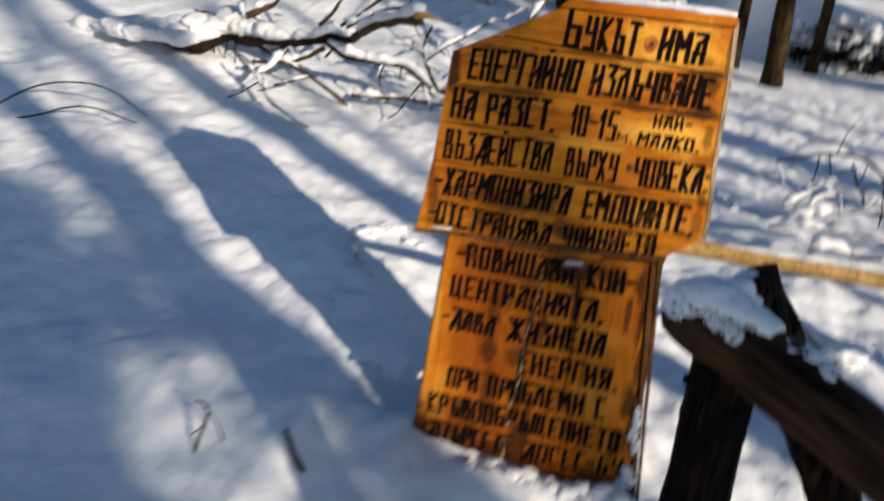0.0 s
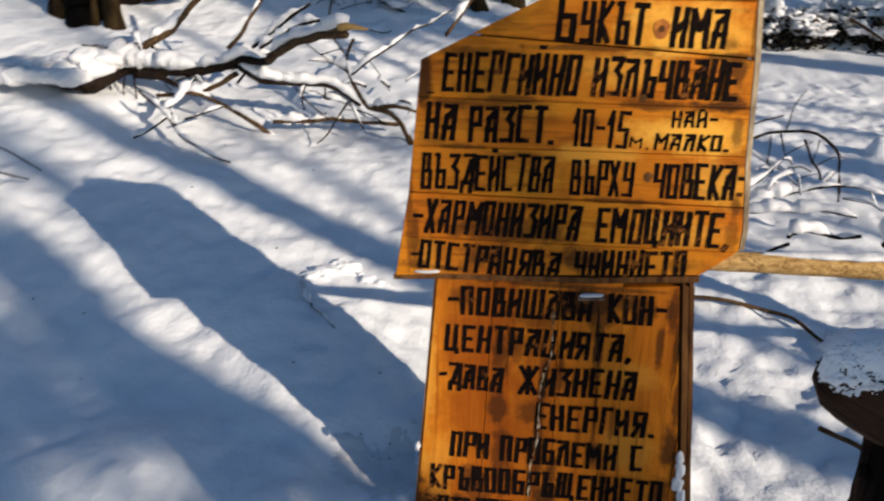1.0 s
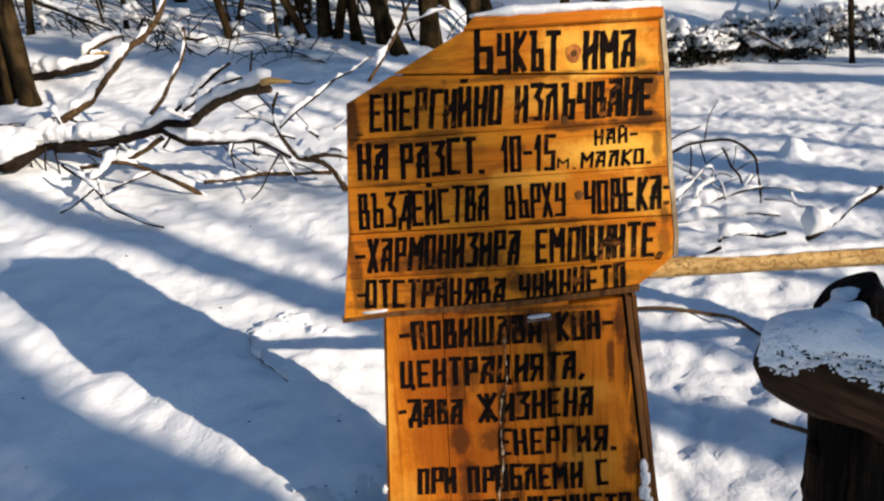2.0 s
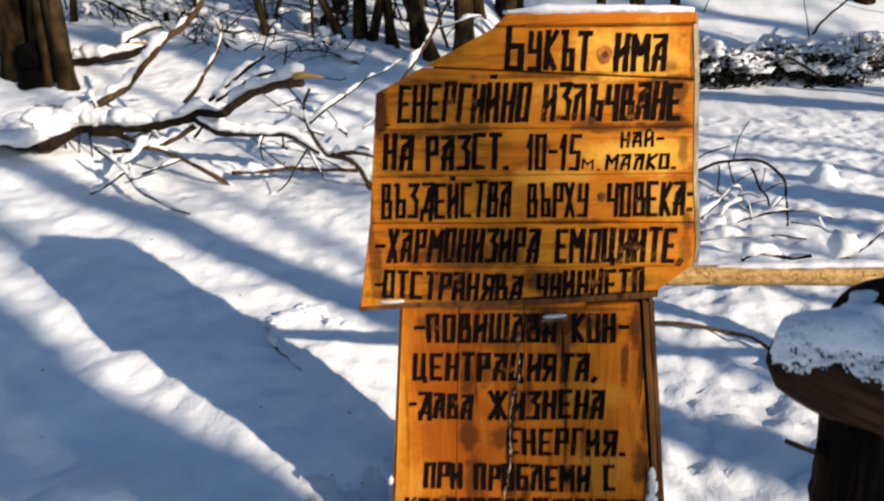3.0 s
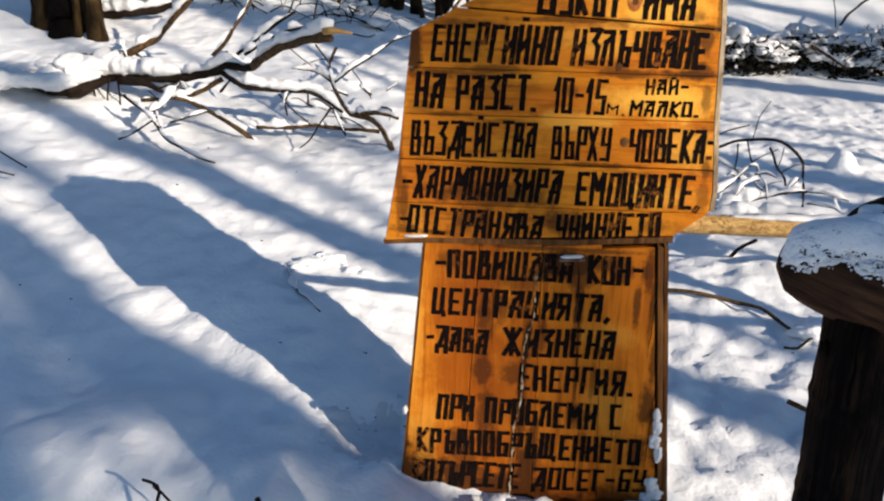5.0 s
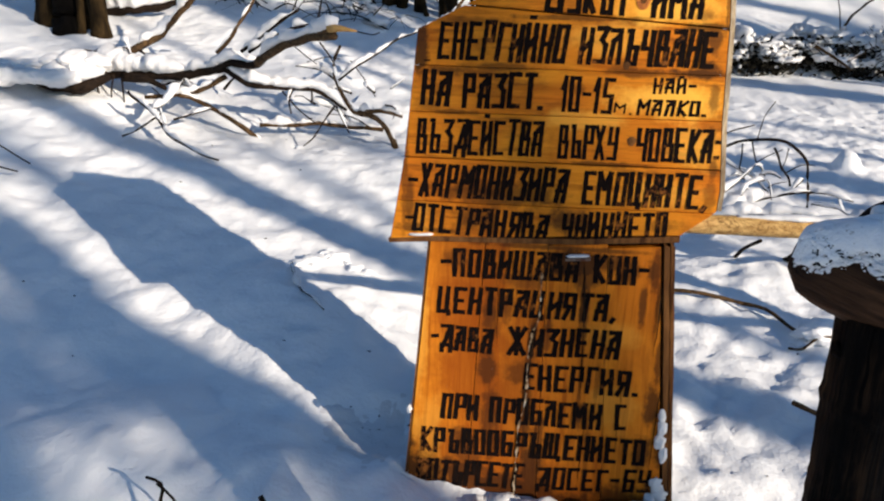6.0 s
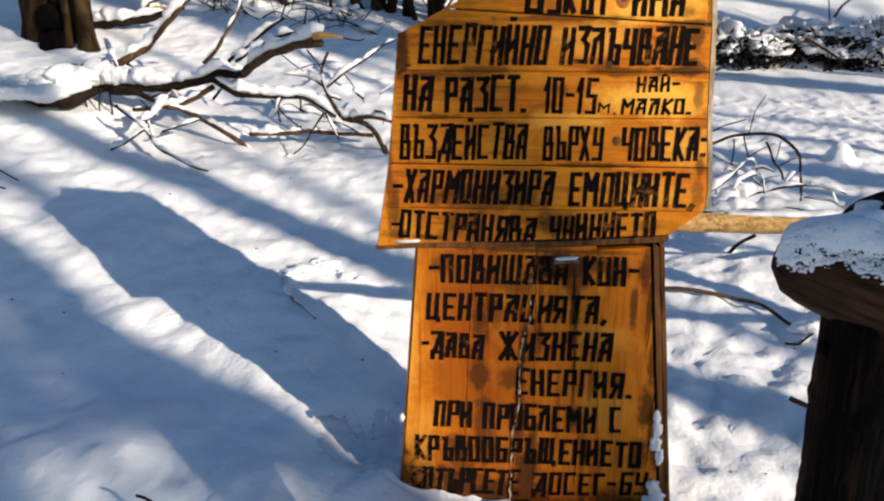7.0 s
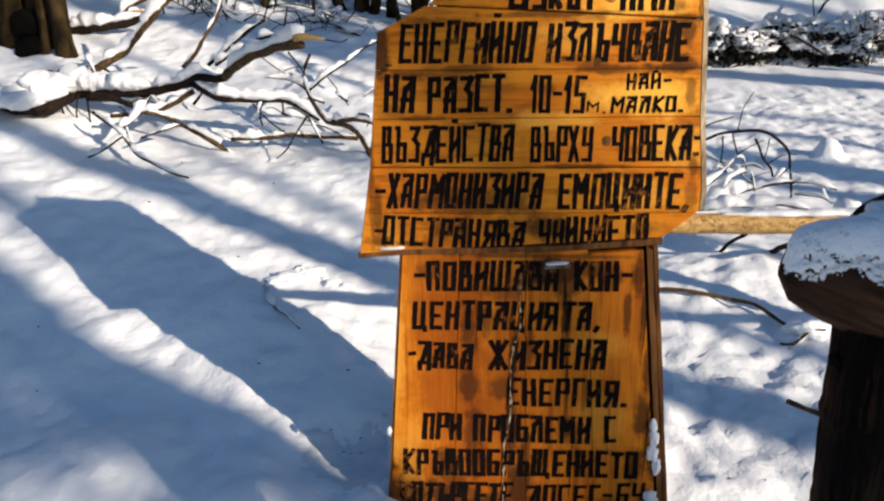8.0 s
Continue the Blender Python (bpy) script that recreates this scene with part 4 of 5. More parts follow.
for k in range(90):
    u = sn.uniform(0.016, 0.10)
    a = 0.6 + (rim(u) - 0.72) * sn.random()
    add_blob(bm, on_log(u, a, -0.007 - 0.014 * smooth(0.04, 0.0, u)), (0.011, 0.0085, 0.009), 0.5, 80.0, 3)
tagged(part("log_snow", bm, SNOW_ICY, None, "", True), "thick snow crusted on the end of the log", "snow", kind="stuff")
bm, dark = bmesh.new(), bmesh.new()
for k in range(420):
    u = sn.uniform(0.012, 0.16)
    a = rim(u) + sn.gauss(0, 0.12)
    r = sn.uniform(0.0009, 0.0030)
    add_blob(bm, on_log(u, a, -0.001 - 0.014 * smooth(0.045, 0.0, u)), (r * 1.3, r, r), 0.7, 200.0, 1)
for k in range(230):
    u = sn.uniform(0.012, 0.17)
    a = rim(u) - abs(sn.gauss(0, 0.42))
    r = sn.uniform(0.0004, 0.0012)
    add_blob(dark, on_log(u, a, 0.0015 + 0.002 * smooth(0.03, 0.1, u) - 0.014 * smooth(0.04, 0.0, u)), (r * 1.4, r, r), 0.7, 200.0, 1)
tagged(part("log_snow", bm, SNOW_CAP, None, "", True), "crumbs of snow clinging under the crust on the log", "snow", kind="stuff")
tagged(part("bark_crumbs", dark, NEAR_BLACK, None, "", True), "dark crumbs of bark on the crusted snow", "debris", kind="stuff")
bm = bmesh.new()
for k in range(120):
    u = sn.choice((0.23, 0.25, 0.28, 0.50, 0.55, 0.60, 0.9, 1.1)) + sn.gauss(0, 0.012)
    a = sn.gauss(-0.30, 0.30)
    r = sn.uniform(.0015, .0045) if k % 4 else sn.uniform(.0045, .008)
    add_blob(bm, on_log(u, a, -0.35 * r), (r * 1.5, r, r * 0.7), 0.8, 60.0, 3)
tagged(part("log_snow", bm, SNOW_ICY, None, "", True), "patchy crusted snow along the log", "snow", kind="stuff")
bm = bmesh.new()
add_blob(bm, (0.266, -0.630, 0.856), (0.013, 0.012, 0.008), 0.6, 50.0, 3)
tagged(part("post_snow", bm, SNOW_CAP, None, "", True), "snow on the tip of the crossed post", "snow", kind="stuff")


# ---- branches ----
def limb(owner, points, r0, r1, snow=0.0, mat=None, name="branch", label=""):
    """A bare branch through the points, with its load of snow where it has any."""
    pts = spline(points, 0.03)
    pts = [p + 0.5 * r0 * Vector((noise.noise(p * 11), noise.noise(p * 11 + Vector((7, 0, 0))), noise.noise(p * 11 + Vector((0, 7, 0))))) for p in pts]
    bm = bmesh.new()
    add_tube(bm, pts, lambda u: r0 + (r1 - r0) * u, 8 if r0 > 0.006 else 6, 1.0, 0.25, 40.0)
    wood = part(name, bm, mat or BRANCH, owner, label, True)
    if snow:
        bm = bmesh.new()
        pts2 = spline(points, 0.014)
        n = len(pts2)
        brushy = owner.name.startswith("brush") or name == "twig"
        def load(u):
            q = pts2[min(n - 1, int(u * (n - 1)))]
            g = noise.noise(q * (11.0 if brushy else 9.0 if snow > 0.03 else 15.0)) + (0.35 if brushy or snow > 0.03 else 0.6) * noise.noise(q * (26.0 if brushy else 34.0))
            k = (1.5 + 1.6 * g) if brushy else (0.92 + 0.9 * g) if snow > 0.03 else (0.62 + 1.5 * g)
            j = min(n - 2, int(u * (n - 1)))
            rise = abs((pts2[j + 1] - pts2[j]).normalized().z)
            k *= max(0.2, 1.2 - 1.1 * rise) if brushy else max(0.6, 1.2 - 0.5 * rise)
            return max(0.05, min(k, 1.9 if brushy else 2.5)) * snow * min(1, 0.10 + 6 * u, 0.10 + 6 * (1 - u)) * (1 - 0.5 * u)
        lift = []
        for i, p in enumerate(pts2):
            d = (pts2[min(i + 1, n - 1)] - pts2[max(i - 1, 0)]).normalized()
            up = (Vector((0, 0, 1)) - d * d.z * 0.8).normalized()
            lift.append(p + up * ((r0 + (r1 - r0) * i / n) * 0.6 + (0.62 if brushy or snow < 0.03 else 0.78) * load(i / max(1, n - 1))))
        add_tube(bm, lift, load, 12, 0.85, 0.38, 30.0)
        if not bm.verts:
            bm.free()
            return wood
        tagged(part("snow", bm, SNOW_CAP, wood, "snow lying on the branch", True), kind="stuff")
    return wood


def fallen_branch():
    fallen = thing("fallen_branch", "large fallen dead branch thickly laden with snow", "branch")
    limb(fallen, [(-2.52, 1.96, 0.80), (-2.42, 1.84, 0.80), (-2.32, 1.78, 0.79), (-2.21, 1.80, 0.79), (-2.16, 1.84, 0.82), (-2.22, 2.01, 0.83), (-2.13, 1.99, 0.85), (-1.99, 1.96, 0.85), (-1.83, 1.93, 0.85), (-1.69, 1.91, 0.87), (-1.57, 1.88, 0.89), (-1.48, 1.85, 0.92), (-1.40, 1.83, 0.91), (-1.34, 1.80, 0.92)], 0.025, 0.019, 0.056, TWIG, "main_limb", "thick dark main limb")
    limb(fallen, [(-1.34, 1.80, 0.92), (-1.27, 1.73, 0.96), (-1.18, 1.66, 1.00), (-1.09, 1.60, 1.02), (-1.00, 1.53, 1.04), (-0.90, 1.46, 1.04)], 0.02, 0.015, 0.034, BRANCH, "main_limb", "bent upper end of the main limb")
    limb(fallen, [(-2.245, 1.79, 0.785), (-2.20, 1.81, 0.79), (-2.165, 1.84, 0.81), (-2.12, 1.90, 0.835)], 0.030, 0.026, 0.0, TWIG, "main_limb")
    limb(fallen, [(-2.07, 1.95, 0.84), (-1.93, 1.90, 0.83), (-1.81, 1.85, 0.80)], 0.024, 0.01, 0.0, TWIG)
    limb(fallen, [(-1.51, 1.84, 0.89), (-1.47, 1.86, 0.86), (-1.43, 1.88, 0.83), (-1.35, 1.90, 0.82), (-1.25, 1.92, 0.81), (-1.13, 1.94, 0.81), (-1.06, 1.96, 0.77), (-0.99, 1.98, 0.72)], 0.014, 0.008, 0.046, TWIG)
    limb(fallen, [(-1.04, 2.06, 1.01), (-1.06, 2.04, 0.95), (-1.06, 2.03, 0.88), (-1.03, 2.01, 0.81), (-0.99, 2.00, 0.75), (-0.95, 1.98, 0.71), (-0.88, 1.97, 0.70), (-0.81, 1.95, 0.67), (-0.76, 1.94, 0.59), (-0.73, 1.92, 0.51)], 0.007, 0.015, 0.01, BRANCH, "branch", "thick brown forked branch")
    limb(fallen, [(-0.93, 1.98, 0.71), (-0.86, 1.97, 0.72), (-0.79, 1.97, 0.72), (-0.72, 1.96, 0.70)], 0.013, 0.009, 0.026)
    limb(fallen, [(-1.04, 2.02, 0.85), (-0.98, 2.08, 0.91), (-0.88, 2.15, 0.98), (-0.79, 2.21, 1.05), (-0.72, 2.27, 1.08), (-0.67, 2.34, 1.12), (-0.64, 2.40, 1.14)], 0.008, 0.004, 0.017, TWIG)
    limb(fallen, [(-0.67, 2.40, 1.02), (-0.62, 2.42, 1.09), (-0.58, 2.44, 1.15), (-0.53, 2.46, 1.23), (-0.49, 2.48, 1.29)], 0.01, 0.009, 0.024)
    limb(fallen, [(-0.49, 2.48, 1.29), (-0.46, 2.49, 1.36), (-0.42, 2.51, 1.43), (-0.39, 2.52, 1.51)], 0.008, 0.005, 0.0)
    limb(fallen, [(-0.48, 2.48, 1.28), (-0.41, 2.49, 1.30), (-0.32, 2.51, 1.33), (-0.24, 2.52, 1.34)], 0.006, 0.003, 0.014, TWIG)
    limb(fallen, [(-1.39, 1.92, 0.64), (-1.28, 1.96, 0.64), (-1.13, 1.99, 0.65), (-0.98, 2.02, 0.64), (-0.83, 2.06, 0.63)], 0.01, 0.011, 0.022)
    limb(fallen, [(-1.86, 1.76, 0.76), (-1.75, 1.79, 0.77), (-1.67, 1.81, 0.78), (-1.58, 1.83, 0.82), (-1.52, 1.86, 0.86)], 0.009, 0.012, 0.024)
    limb(fallen, [(-1.71, 1.78, 0.77), (-1.67, 1.81, 0.76), (-1.60, 1.84, 0.72), (-1.51, 1.86, 0.67), (-1.45, 1.89, 0.62), (-1.40, 1.92, 0.57), (-1.37, 1.95, 0.53)], 0.01, 0.012, 0.02)
    limb(fallen, [(-1.92, 1.72, 0.78), (-1.81, 1.66, 0.73), (-1.72, 1.60, 0.68), (-1.65, 1.54, 0.63), (-1.56, 1.48, 0.60), (-1.45, 1.44, 0.56), (-1.37, 1.40, 0.55)], 0.008, 0.005, 0.012, TWIG)
    limb(fallen, [(-1.81, 1.46, 0.62), (-1.78, 1.52, 0.64), (-1.75, 1.58, 0.67), (-1.72, 1.62, 0.70)], 0.006, 0.005, 0.01, TWIG)
    limb(fallen, [(-1.66, 1.62, 0.68), (-1.61, 1.70, 0.70), (-1.56, 1.78, 0.72)], 0.005, 0.004, 0.012, TWIG)
    limb(fallen, [(-1.75, 1.62, 0.72), (-1.73, 1.68, 0.74), (-1.71, 1.74, 0.79), (-1.69, 1.80, 0.84)], 0.007, 0.005, 0.022, TWIG)
    limb(fallen, [(-1.72, 1.62, 0.73), (-1.70, 1.60, 0.69), (-1.66, 1.56, 0.64)], 0.006, 0.004, 0.014, TWIG)
    limb(fallen, [(-2.05, 1.98, 0.95), (-1.97, 2.01, 1.00), (-1.91, 2.04, 1.03), (-1.90, 2.06, 1.06), (-1.85, 2.09, 1.13), (-1.78, 2.12, 1.21), (-1.72, 2.15, 1.27), (-1.66, 2.18, 1.32), (-1.61, 2.20, 1.38), (-1.58, 2.23, 1.44), (-1.56, 2.26, 1.53)], 0.018, 0.013, 0.029, BRANCH, "branch", "pale brown rising branch")
    limb(fallen, [(-1.59, 1.93, 0.96), (-1.53, 1.96, 1.03), (-1.51, 1.99, 1.08), (-1.47, 2.02, 1.15), (-1.45, 2.06, 1.22), (-1.45, 2.09, 1.27), (-1.46, 2.12, 1.33)], 0.01, 0.008, 0.012)
    limb(fallen, [(-1.45, 2.10, 1.28), (-1.40, 2.12, 1.27), (-1.35, 2.13, 1.28)], 0.008, 0.005, 0.018, TWIG)
    limb(fallen, [(-1.44, 1.86, 0.97), (-1.35, 1.85, 1.03), (-1.29, 1.83, 1.07), (-1.23, 1.81, 1.11), (-1.15, 1.80, 1.15)], 0.008, 0.006, 0.022, TWIG)
    limb(fallen, [(-1.39, 1.82, 0.97), (-1.31, 1.80, 1.01), (-1.21, 1.78, 1.06), (-1.14, 1.76, 1.08), (-1.09, 1.74, 1.09)], 0.008, 0.006, 0.026, TWIG)
    limb(fallen, [(-1.29, 1.84, 1.07), (-1.21, 1.82, 1.12), (-1.16, 1.80, 1.15)], 0.005, 0.004, 0.0, TWIG)
    limb(fallen, [(-1.02, 1.60, 1.06), (-1.01, 1.62, 1.11), (-1.00, 1.64, 1.19)], 0.006, 0.003, 0.0, TWIG)
    limb(fallen, [(-0.80, 1.44, 1.06), (-0.74, 1.43, 1.05), (-0.71, 1.42, 1.06)], 0.003, 0.002, 0.0, TWIG)
    limb(fallen, [(-2.33, 1.98, 0.90), (-2.30, 1.96, 0.80), (-2.29, 1.94, 0.69)], 0.007, 0.005, 0.022, TWIG)
    limb(fallen, [(-2.12, 1.95, 0.84), (-2.12, 1.92, 0.77), (-2.11, 1.90, 0.69)], 0.005, 0.003, 0.0, TWIG)
    limb(fallen, [(-2.08, 1.95, 0.83), (-2.06, 1.92, 0.76), (-2.05, 1.90, 0.69)], 0.005, 0.003, 0.0, TWIG)
    limb(fallen, [(-2.21, 1.95, 0.79), (-2.18, 1.92, 0.74), (-2.15, 1.90, 0.69)], 0.005, 0.003, 0.0, TWIG)
    limb(fallen, [(-1.04, 1.96, 0.74), (-1.08, 1.91, 0.67), (-1.11, 1.85, 0.60), (-1.14, 1.80, 0.57)], 0.005, 0.003, 0.0, TWIG)
    limb(fallen, [(-1.27, 1.90, 0.80), (-1.21, 1.91, 0.73), (-1.16, 1.91, 0.69), (-1.11, 1.92, 0.65)], 0.004, 0.003, 0.0, TWIG)
    limb(fallen, [(-1.09, 1.90, 1.02), (-1.05, 1.95, 0.95), (-1.05, 2.00, 0.92)], 0.004, 0.003, 0.0, TWIG)
    limb(fallen, [(-1.00, 2.10, 0.94), (-0.93, 2.08, 0.86), (-0.87, 2.05, 0.78)], 0.003, 0.002, 0.0, TWIG)
    limb(fallen, [(-1.14, 1.70, 1.00), (-1.10, 1.73, 0.96), (-1.06, 1.75, 0.93)], 0.003, 0.002, 0.0, TWIG)
    limb(fallen, [(-1.03, 1.95, 0.74), (-1.00, 1.94, 0.68), (-0.96, 1.92, 0.62)], 0.005, 0.004, 0.01, TWIG)
    limb(fallen, [(-1.22, 1.90, 0.81), (-1.24, 1.90, 0.76), (-1.23, 1.90, 0.70)], 0.005, 0.004, 0.012, TWIG)
    limb(fallen, [(-1.13, 1.90, 0.81), (-1.13, 1.90, 0.75)], 0.005, 0.004, 0.0, TWIG)
    limb(fallen, [(-2.50, 2.20, 0.95), (-2.42, 2.19, 0.94), (-2.34, 2.18, 0.93)], 0.005, 0.003, 0.0, BRANCH, "twig")
    limb(fallen, [(-2.49, 2.20, 0.94), (-2.44, 2.19, 0.92), (-2.38, 2.18, 0.91)], 0.005, 0.003, 0.0, BRANCH, "twig")
    limb(fallen, [(-2.52, 2.20, 0.93), (-2.41, 2.19, 0.95), (-2.35, 2.18, 0.94)], 0.005, 0.003, 0.0, BRANCH, "twig")
    limb(fallen, [(-0.92, 1.46, 1.07), (-0.86, 1.44, 1.07), (-0.80, 1.43, 1.06)], 0.017, 0.003, 0.0, SPLINTER, "broken_end", "pale yellow freshly broken end")
    limb(fallen, [(-0.99, 1.52, 1.055), (-0.94, 1.48, 1.06), (-0.89, 1.455, 1.065)], 0.012, 0.010, 0.036, BRANCH, "broken_end")
    # fine twigs that hang about the limb
    fine = random.Random(6)
    for k in range(22):
        x, y = fine.uniform(-2.1, -0.75), fine.uniform(1.85, 2.3)
        z = ground(x, y) + fine.uniform(0.03, 0.28)
        dx, dy, dz = fine.uniform(-0.22, 0.22), fine.uniform(-0.12, 0.12), fine.uniform(-0.16, 0.10)
        limb(fallen, [(x, y, z), (x + dx * 0.5 + fine.uniform(-.03, .03), y + dy * 0.5, z + dz * 0.5 + 0.02), (x + dx, y + dy, z + dz)], fine.uniform(0.003, 0.008), 0.002, fine.choice((0.0, 0.0, 0.010, 0.016)), TWIG, "twig")


fallen_branch()
bm = bmesh.new()
heaped = random.Random(17)
for k in range(22):
    x = -2.95 + 0.80 * k / 21
    add_blob(bm, (x, 1.86 + heaped.uniform(-.03, .05), 0.81 + 0.09 * (k / 21) + heaped.uniform(-.01, .02)), (heaped.uniform(.07, .10), heaped.uniform(.07, .10), heaped.uniform(.035, .050)), 0.30, 9.0, 3)
for k in range(12):
    add_blob(bm, (-2.62 + 0.42 * k / 11, 1.70 + heaped.uniform(-.01, .02), 0.835 + heaped.uniform(-.006, .01)), (heaped.uniform(.05, .07), 0.05, heaped.uniform(.034, .044)), 0.4, 11.0, 3)
tagged(part("snow_heap", bm, SNOW_CAP, None, "", True), "deep snow heaped over the foot of the fallen limb", "snow", kind="stuff")
far_log = thing("fallen_log", "dark fallen log with snow on it beside the trees", "log")
limb(far_log, [(-2.98, 3.19, 1.16), (-2.84, 3.23, 1.18), (-2.74, 3.26, 1.19), (-2.60, 3.29, 1.22), (-2.44, 3.32, 1.25)], 0.034, 0.020, 0.062, TWIG, "log")
limb(far_log, [(-2.60, 3.30, 1.27), (-2.53, 3.33, 1.33), (-2.45, 3.37, 1.37), (-2.37, 3.40, 1.39)], 0.014, 0.010, 0.036, BRANCH)
limb(far_log, [(-2.62, 3.30, 1.24), (-2.54, 3.32, 1.29), (-2.44, 3.33, 1.29)], 0.012, 0.008, 0.018, SPLINTER, "stub", "yellowish broken stub")
far_bough = thing("fallen_branch", "thin fallen bough with snow on it among the trees", "branch")
limb(far_bough, [(-3.20, 3.88, 1.70), (-3.04, 3.93, 1.62), (-2.92, 3.95, 1.55), (-2.82, 3.98, 1.51), (-2.71, 4.00, 1.46)], 0.018, 0.008, 0.026, TWIG)
limb(far_bough, [(-2.92, 3.95, 1.55), (-2.89, 3.94, 1.49), (-2.86, 3.95, 1.42)], 0.009, 0.004, 0.0, TWIG)
limb(far_bough, [(-3.02, 3.93, 1.61), (-2.98, 3.90, 1.52), (-2.97, 3.88, 1.42)], 0.007, 0.003, 0.0, TWIG)


def brushwood():
    brush = thing("brushwood", "low tangle of thin twigs laden with snow", "brushwood")
    limb(brush, [(0.67, 2.20, 0.57), (0.76, 2.19, 0.60), (0.82, 2.18, 0.63), (0.88, 2.18, 0.64), (0.96, 2.17, 0.65), (1.03, 2.16, 0.64), (1.09, 2.15, 0.60), (1.13, 2.14, 0.55), (1.14, 2.14, 0.49), (1.15, 2.13, 0.42), (1.15, 2.12, 0.35)], 0.007, 0.006, 0.0, TWIG)
    limb(brush, [(0.99, 2.19, 0.61), (1.01, 2.18, 0.57), (1.03, 2.17, 0.52), (1.06, 2.15, 0.48), (1.07, 2.14, 0.44)], 0.006, 0.005, 0.0, TWIG)
    limb(brush, [(0.75, 2.25, 0.64), (0.81, 2.27, 0.67), (0.88, 2.28, 0.69), (0.92, 2.30, 0.70)], 0.004, 0.003, 0.0, TWIG)
    limb(brush, [(0.94, 2.30, 0.63), (0.96, 2.33, 0.70), (0.98, 2.37, 0.74), (1.03, 2.40, 0.81)], 0.003, 0.002, 0.0, TWIG)
    limb(brush, [(0.89, 2.20, 0.64), (0.90, 2.18, 0.59), (0.91, 2.16, 0.54)], 0.004, 0.003, 0.0, TWIG)
    limb(brush, [(0.85, 2.20, 0.62), (0.85, 2.18, 0.57), (0.84, 2.16, 0.50)], 0.004, 0.003, 0.0, TWIG)
    limb(brush, [(0.91, 2.16, 0.54), (0.96, 2.18, 0.57), (1.03, 2.20, 0.60)], 0.003, 0.002, 0.0, TWIG)
    limb(brush, [(1.05, 2.18, 0.61), (1.04, 2.16, 0.56), (1.02, 2.14, 0.51)], 0.003, 0.002, 0.0, TWIG)
    limb(brush, [(0.74, 2.22, 0.56), (0.79, 2.20, 0.53), (0.85, 2.17, 0.50), (0.91, 2.15, 0.47), (0.95, 2.12, 0.43), (1.00, 2.10, 0.40)], 0.004, 0.003, 0.01, TWIG)
    limb(brush, [(0.92, 2.12, 0.49), (0.97, 2.12, 0.50), (1.02, 2.12, 0.48)], 0.004, 0.003, 0.006, TWIG)
    limb(brush, [(0.72, 2.05, 0.39), (0.77, 2.07, 0.42), (0.82, 2.08, 0.46), (0.87, 2.10, 0.51), (0.90, 2.12, 0.54)], 0.006, 0.004, 0.02, TWIG)
    limb(brush, [(0.83, 2.04, 0.40), (0.85, 2.06, 0.44), (0.89, 2.08, 0.46), (0.94, 2.10, 0.47)], 0.005, 0.004, 0.018, TWIG)
    limb(brush, [(0.75, 2.06, 0.33), (0.85, 2.07, 0.36), (0.95, 2.08, 0.39), (1.04, 2.10, 0.41), (1.11, 2.11, 0.42), (1.16, 2.12, 0.42)], 0.007, 0.008, 0.03, TWIG)
    limb(brush, [(1.07, 2.12, 0.41), (1.09, 2.12, 0.45), (1.12, 2.13, 0.48)], 0.007, 0.006, 0.03, TWIG)
    limb(brush, [(1.16, 2.12, 0.42), (1.22, 2.10, 0.42), (1.27, 2.07, 0.41), (1.32, 2.05, 0.40)], 0.005, 0.003, 0.012, TWIG)
    limb(brush, [(1.16, 2.10, 0.37), (1.21, 2.06, 0.37), (1.25, 2.02, 0.37), (1.28, 1.99, 0.35), (1.32, 1.95, 0.35)], 0.004, 0.003, 0.006, TWIG)
    limb(brush, [(1.26, 2.06, 0.41), (1.26, 2.04, 0.38), (1.28, 2.02, 0.35)], 0.004, 0.003, 0.014, TWIG)
    limb(brush, [(0.65, 1.80, 0.35), (0.74, 1.80, 0.36), (0.80, 1.80, 0.37), (0.89, 1.80, 0.37), (1.00, 1.80, 0.38), (1.06, 1.80, 0.37), (1.12, 1.80, 0.36)], 0.006, 0.005, 0.024, TWIG)
    tuft = random.Random(12)
    for k in range(9):
        x, y, z = tuft.uniform(0.68, 1.10), tuft.uniform(2.0, 2.3), tuft.uniform(0.36, 0.5)
        dx, dy, dz = tuft.uniform(-0.14, 0.16), tuft.uniform(-0.08, 0.08), tuft.uniform(-0.04, 0.12)
        limb(brush, [(x, y, z), (x + dx * 0.5, y + dy * 0.5, z + dz * 0.6 + 0.015), (x + dx, y + dy, z + dz)], 0.0035, 0.0018, tuft.choice((0.0, 0.008, 0.014)), TWIG, "twig")
    near = thing("fallen_branch", "short fallen branch under a thick roll of snow", "branch")
    limb(near, [(0.90, 1.64, 0.20), (0.93, 1.46, 0.29), (0.97, 1.30, 0.34)], 0.012, 0.011, 0.0, TWIG)
    limb(near, [(0.70, 1.62, 0.19), (0.72, 1.46, 0.30), (0.74, 1.35, 0.36)], 0.007, 0.007, 0.0, TWIG)
    limb(near, [(0.74, 1.36, 0.38), (0.75, 1.37, 0.39), (0.78, 1.37, 0.40), (0.81, 1.38, 0.40), (0.87, 1.39, 0.39), (0.92, 1.39, 0.38), (0.99, 1.40, 0.39)], 0.008, 0.007, 0.016, TWIG)
    limb(near, [(1.03, 1.30, 0.39), (1.08, 1.33, 0.40), (1.13, 1.36, 0.42), (1.18, 1.39, 0.44), (1.23, 1.42, 0.47), (1.30, 1.45, 0.50), (1.36, 1.48, 0.52)], 0.011, 0.01, 0.036, TWIG)


brushwood()


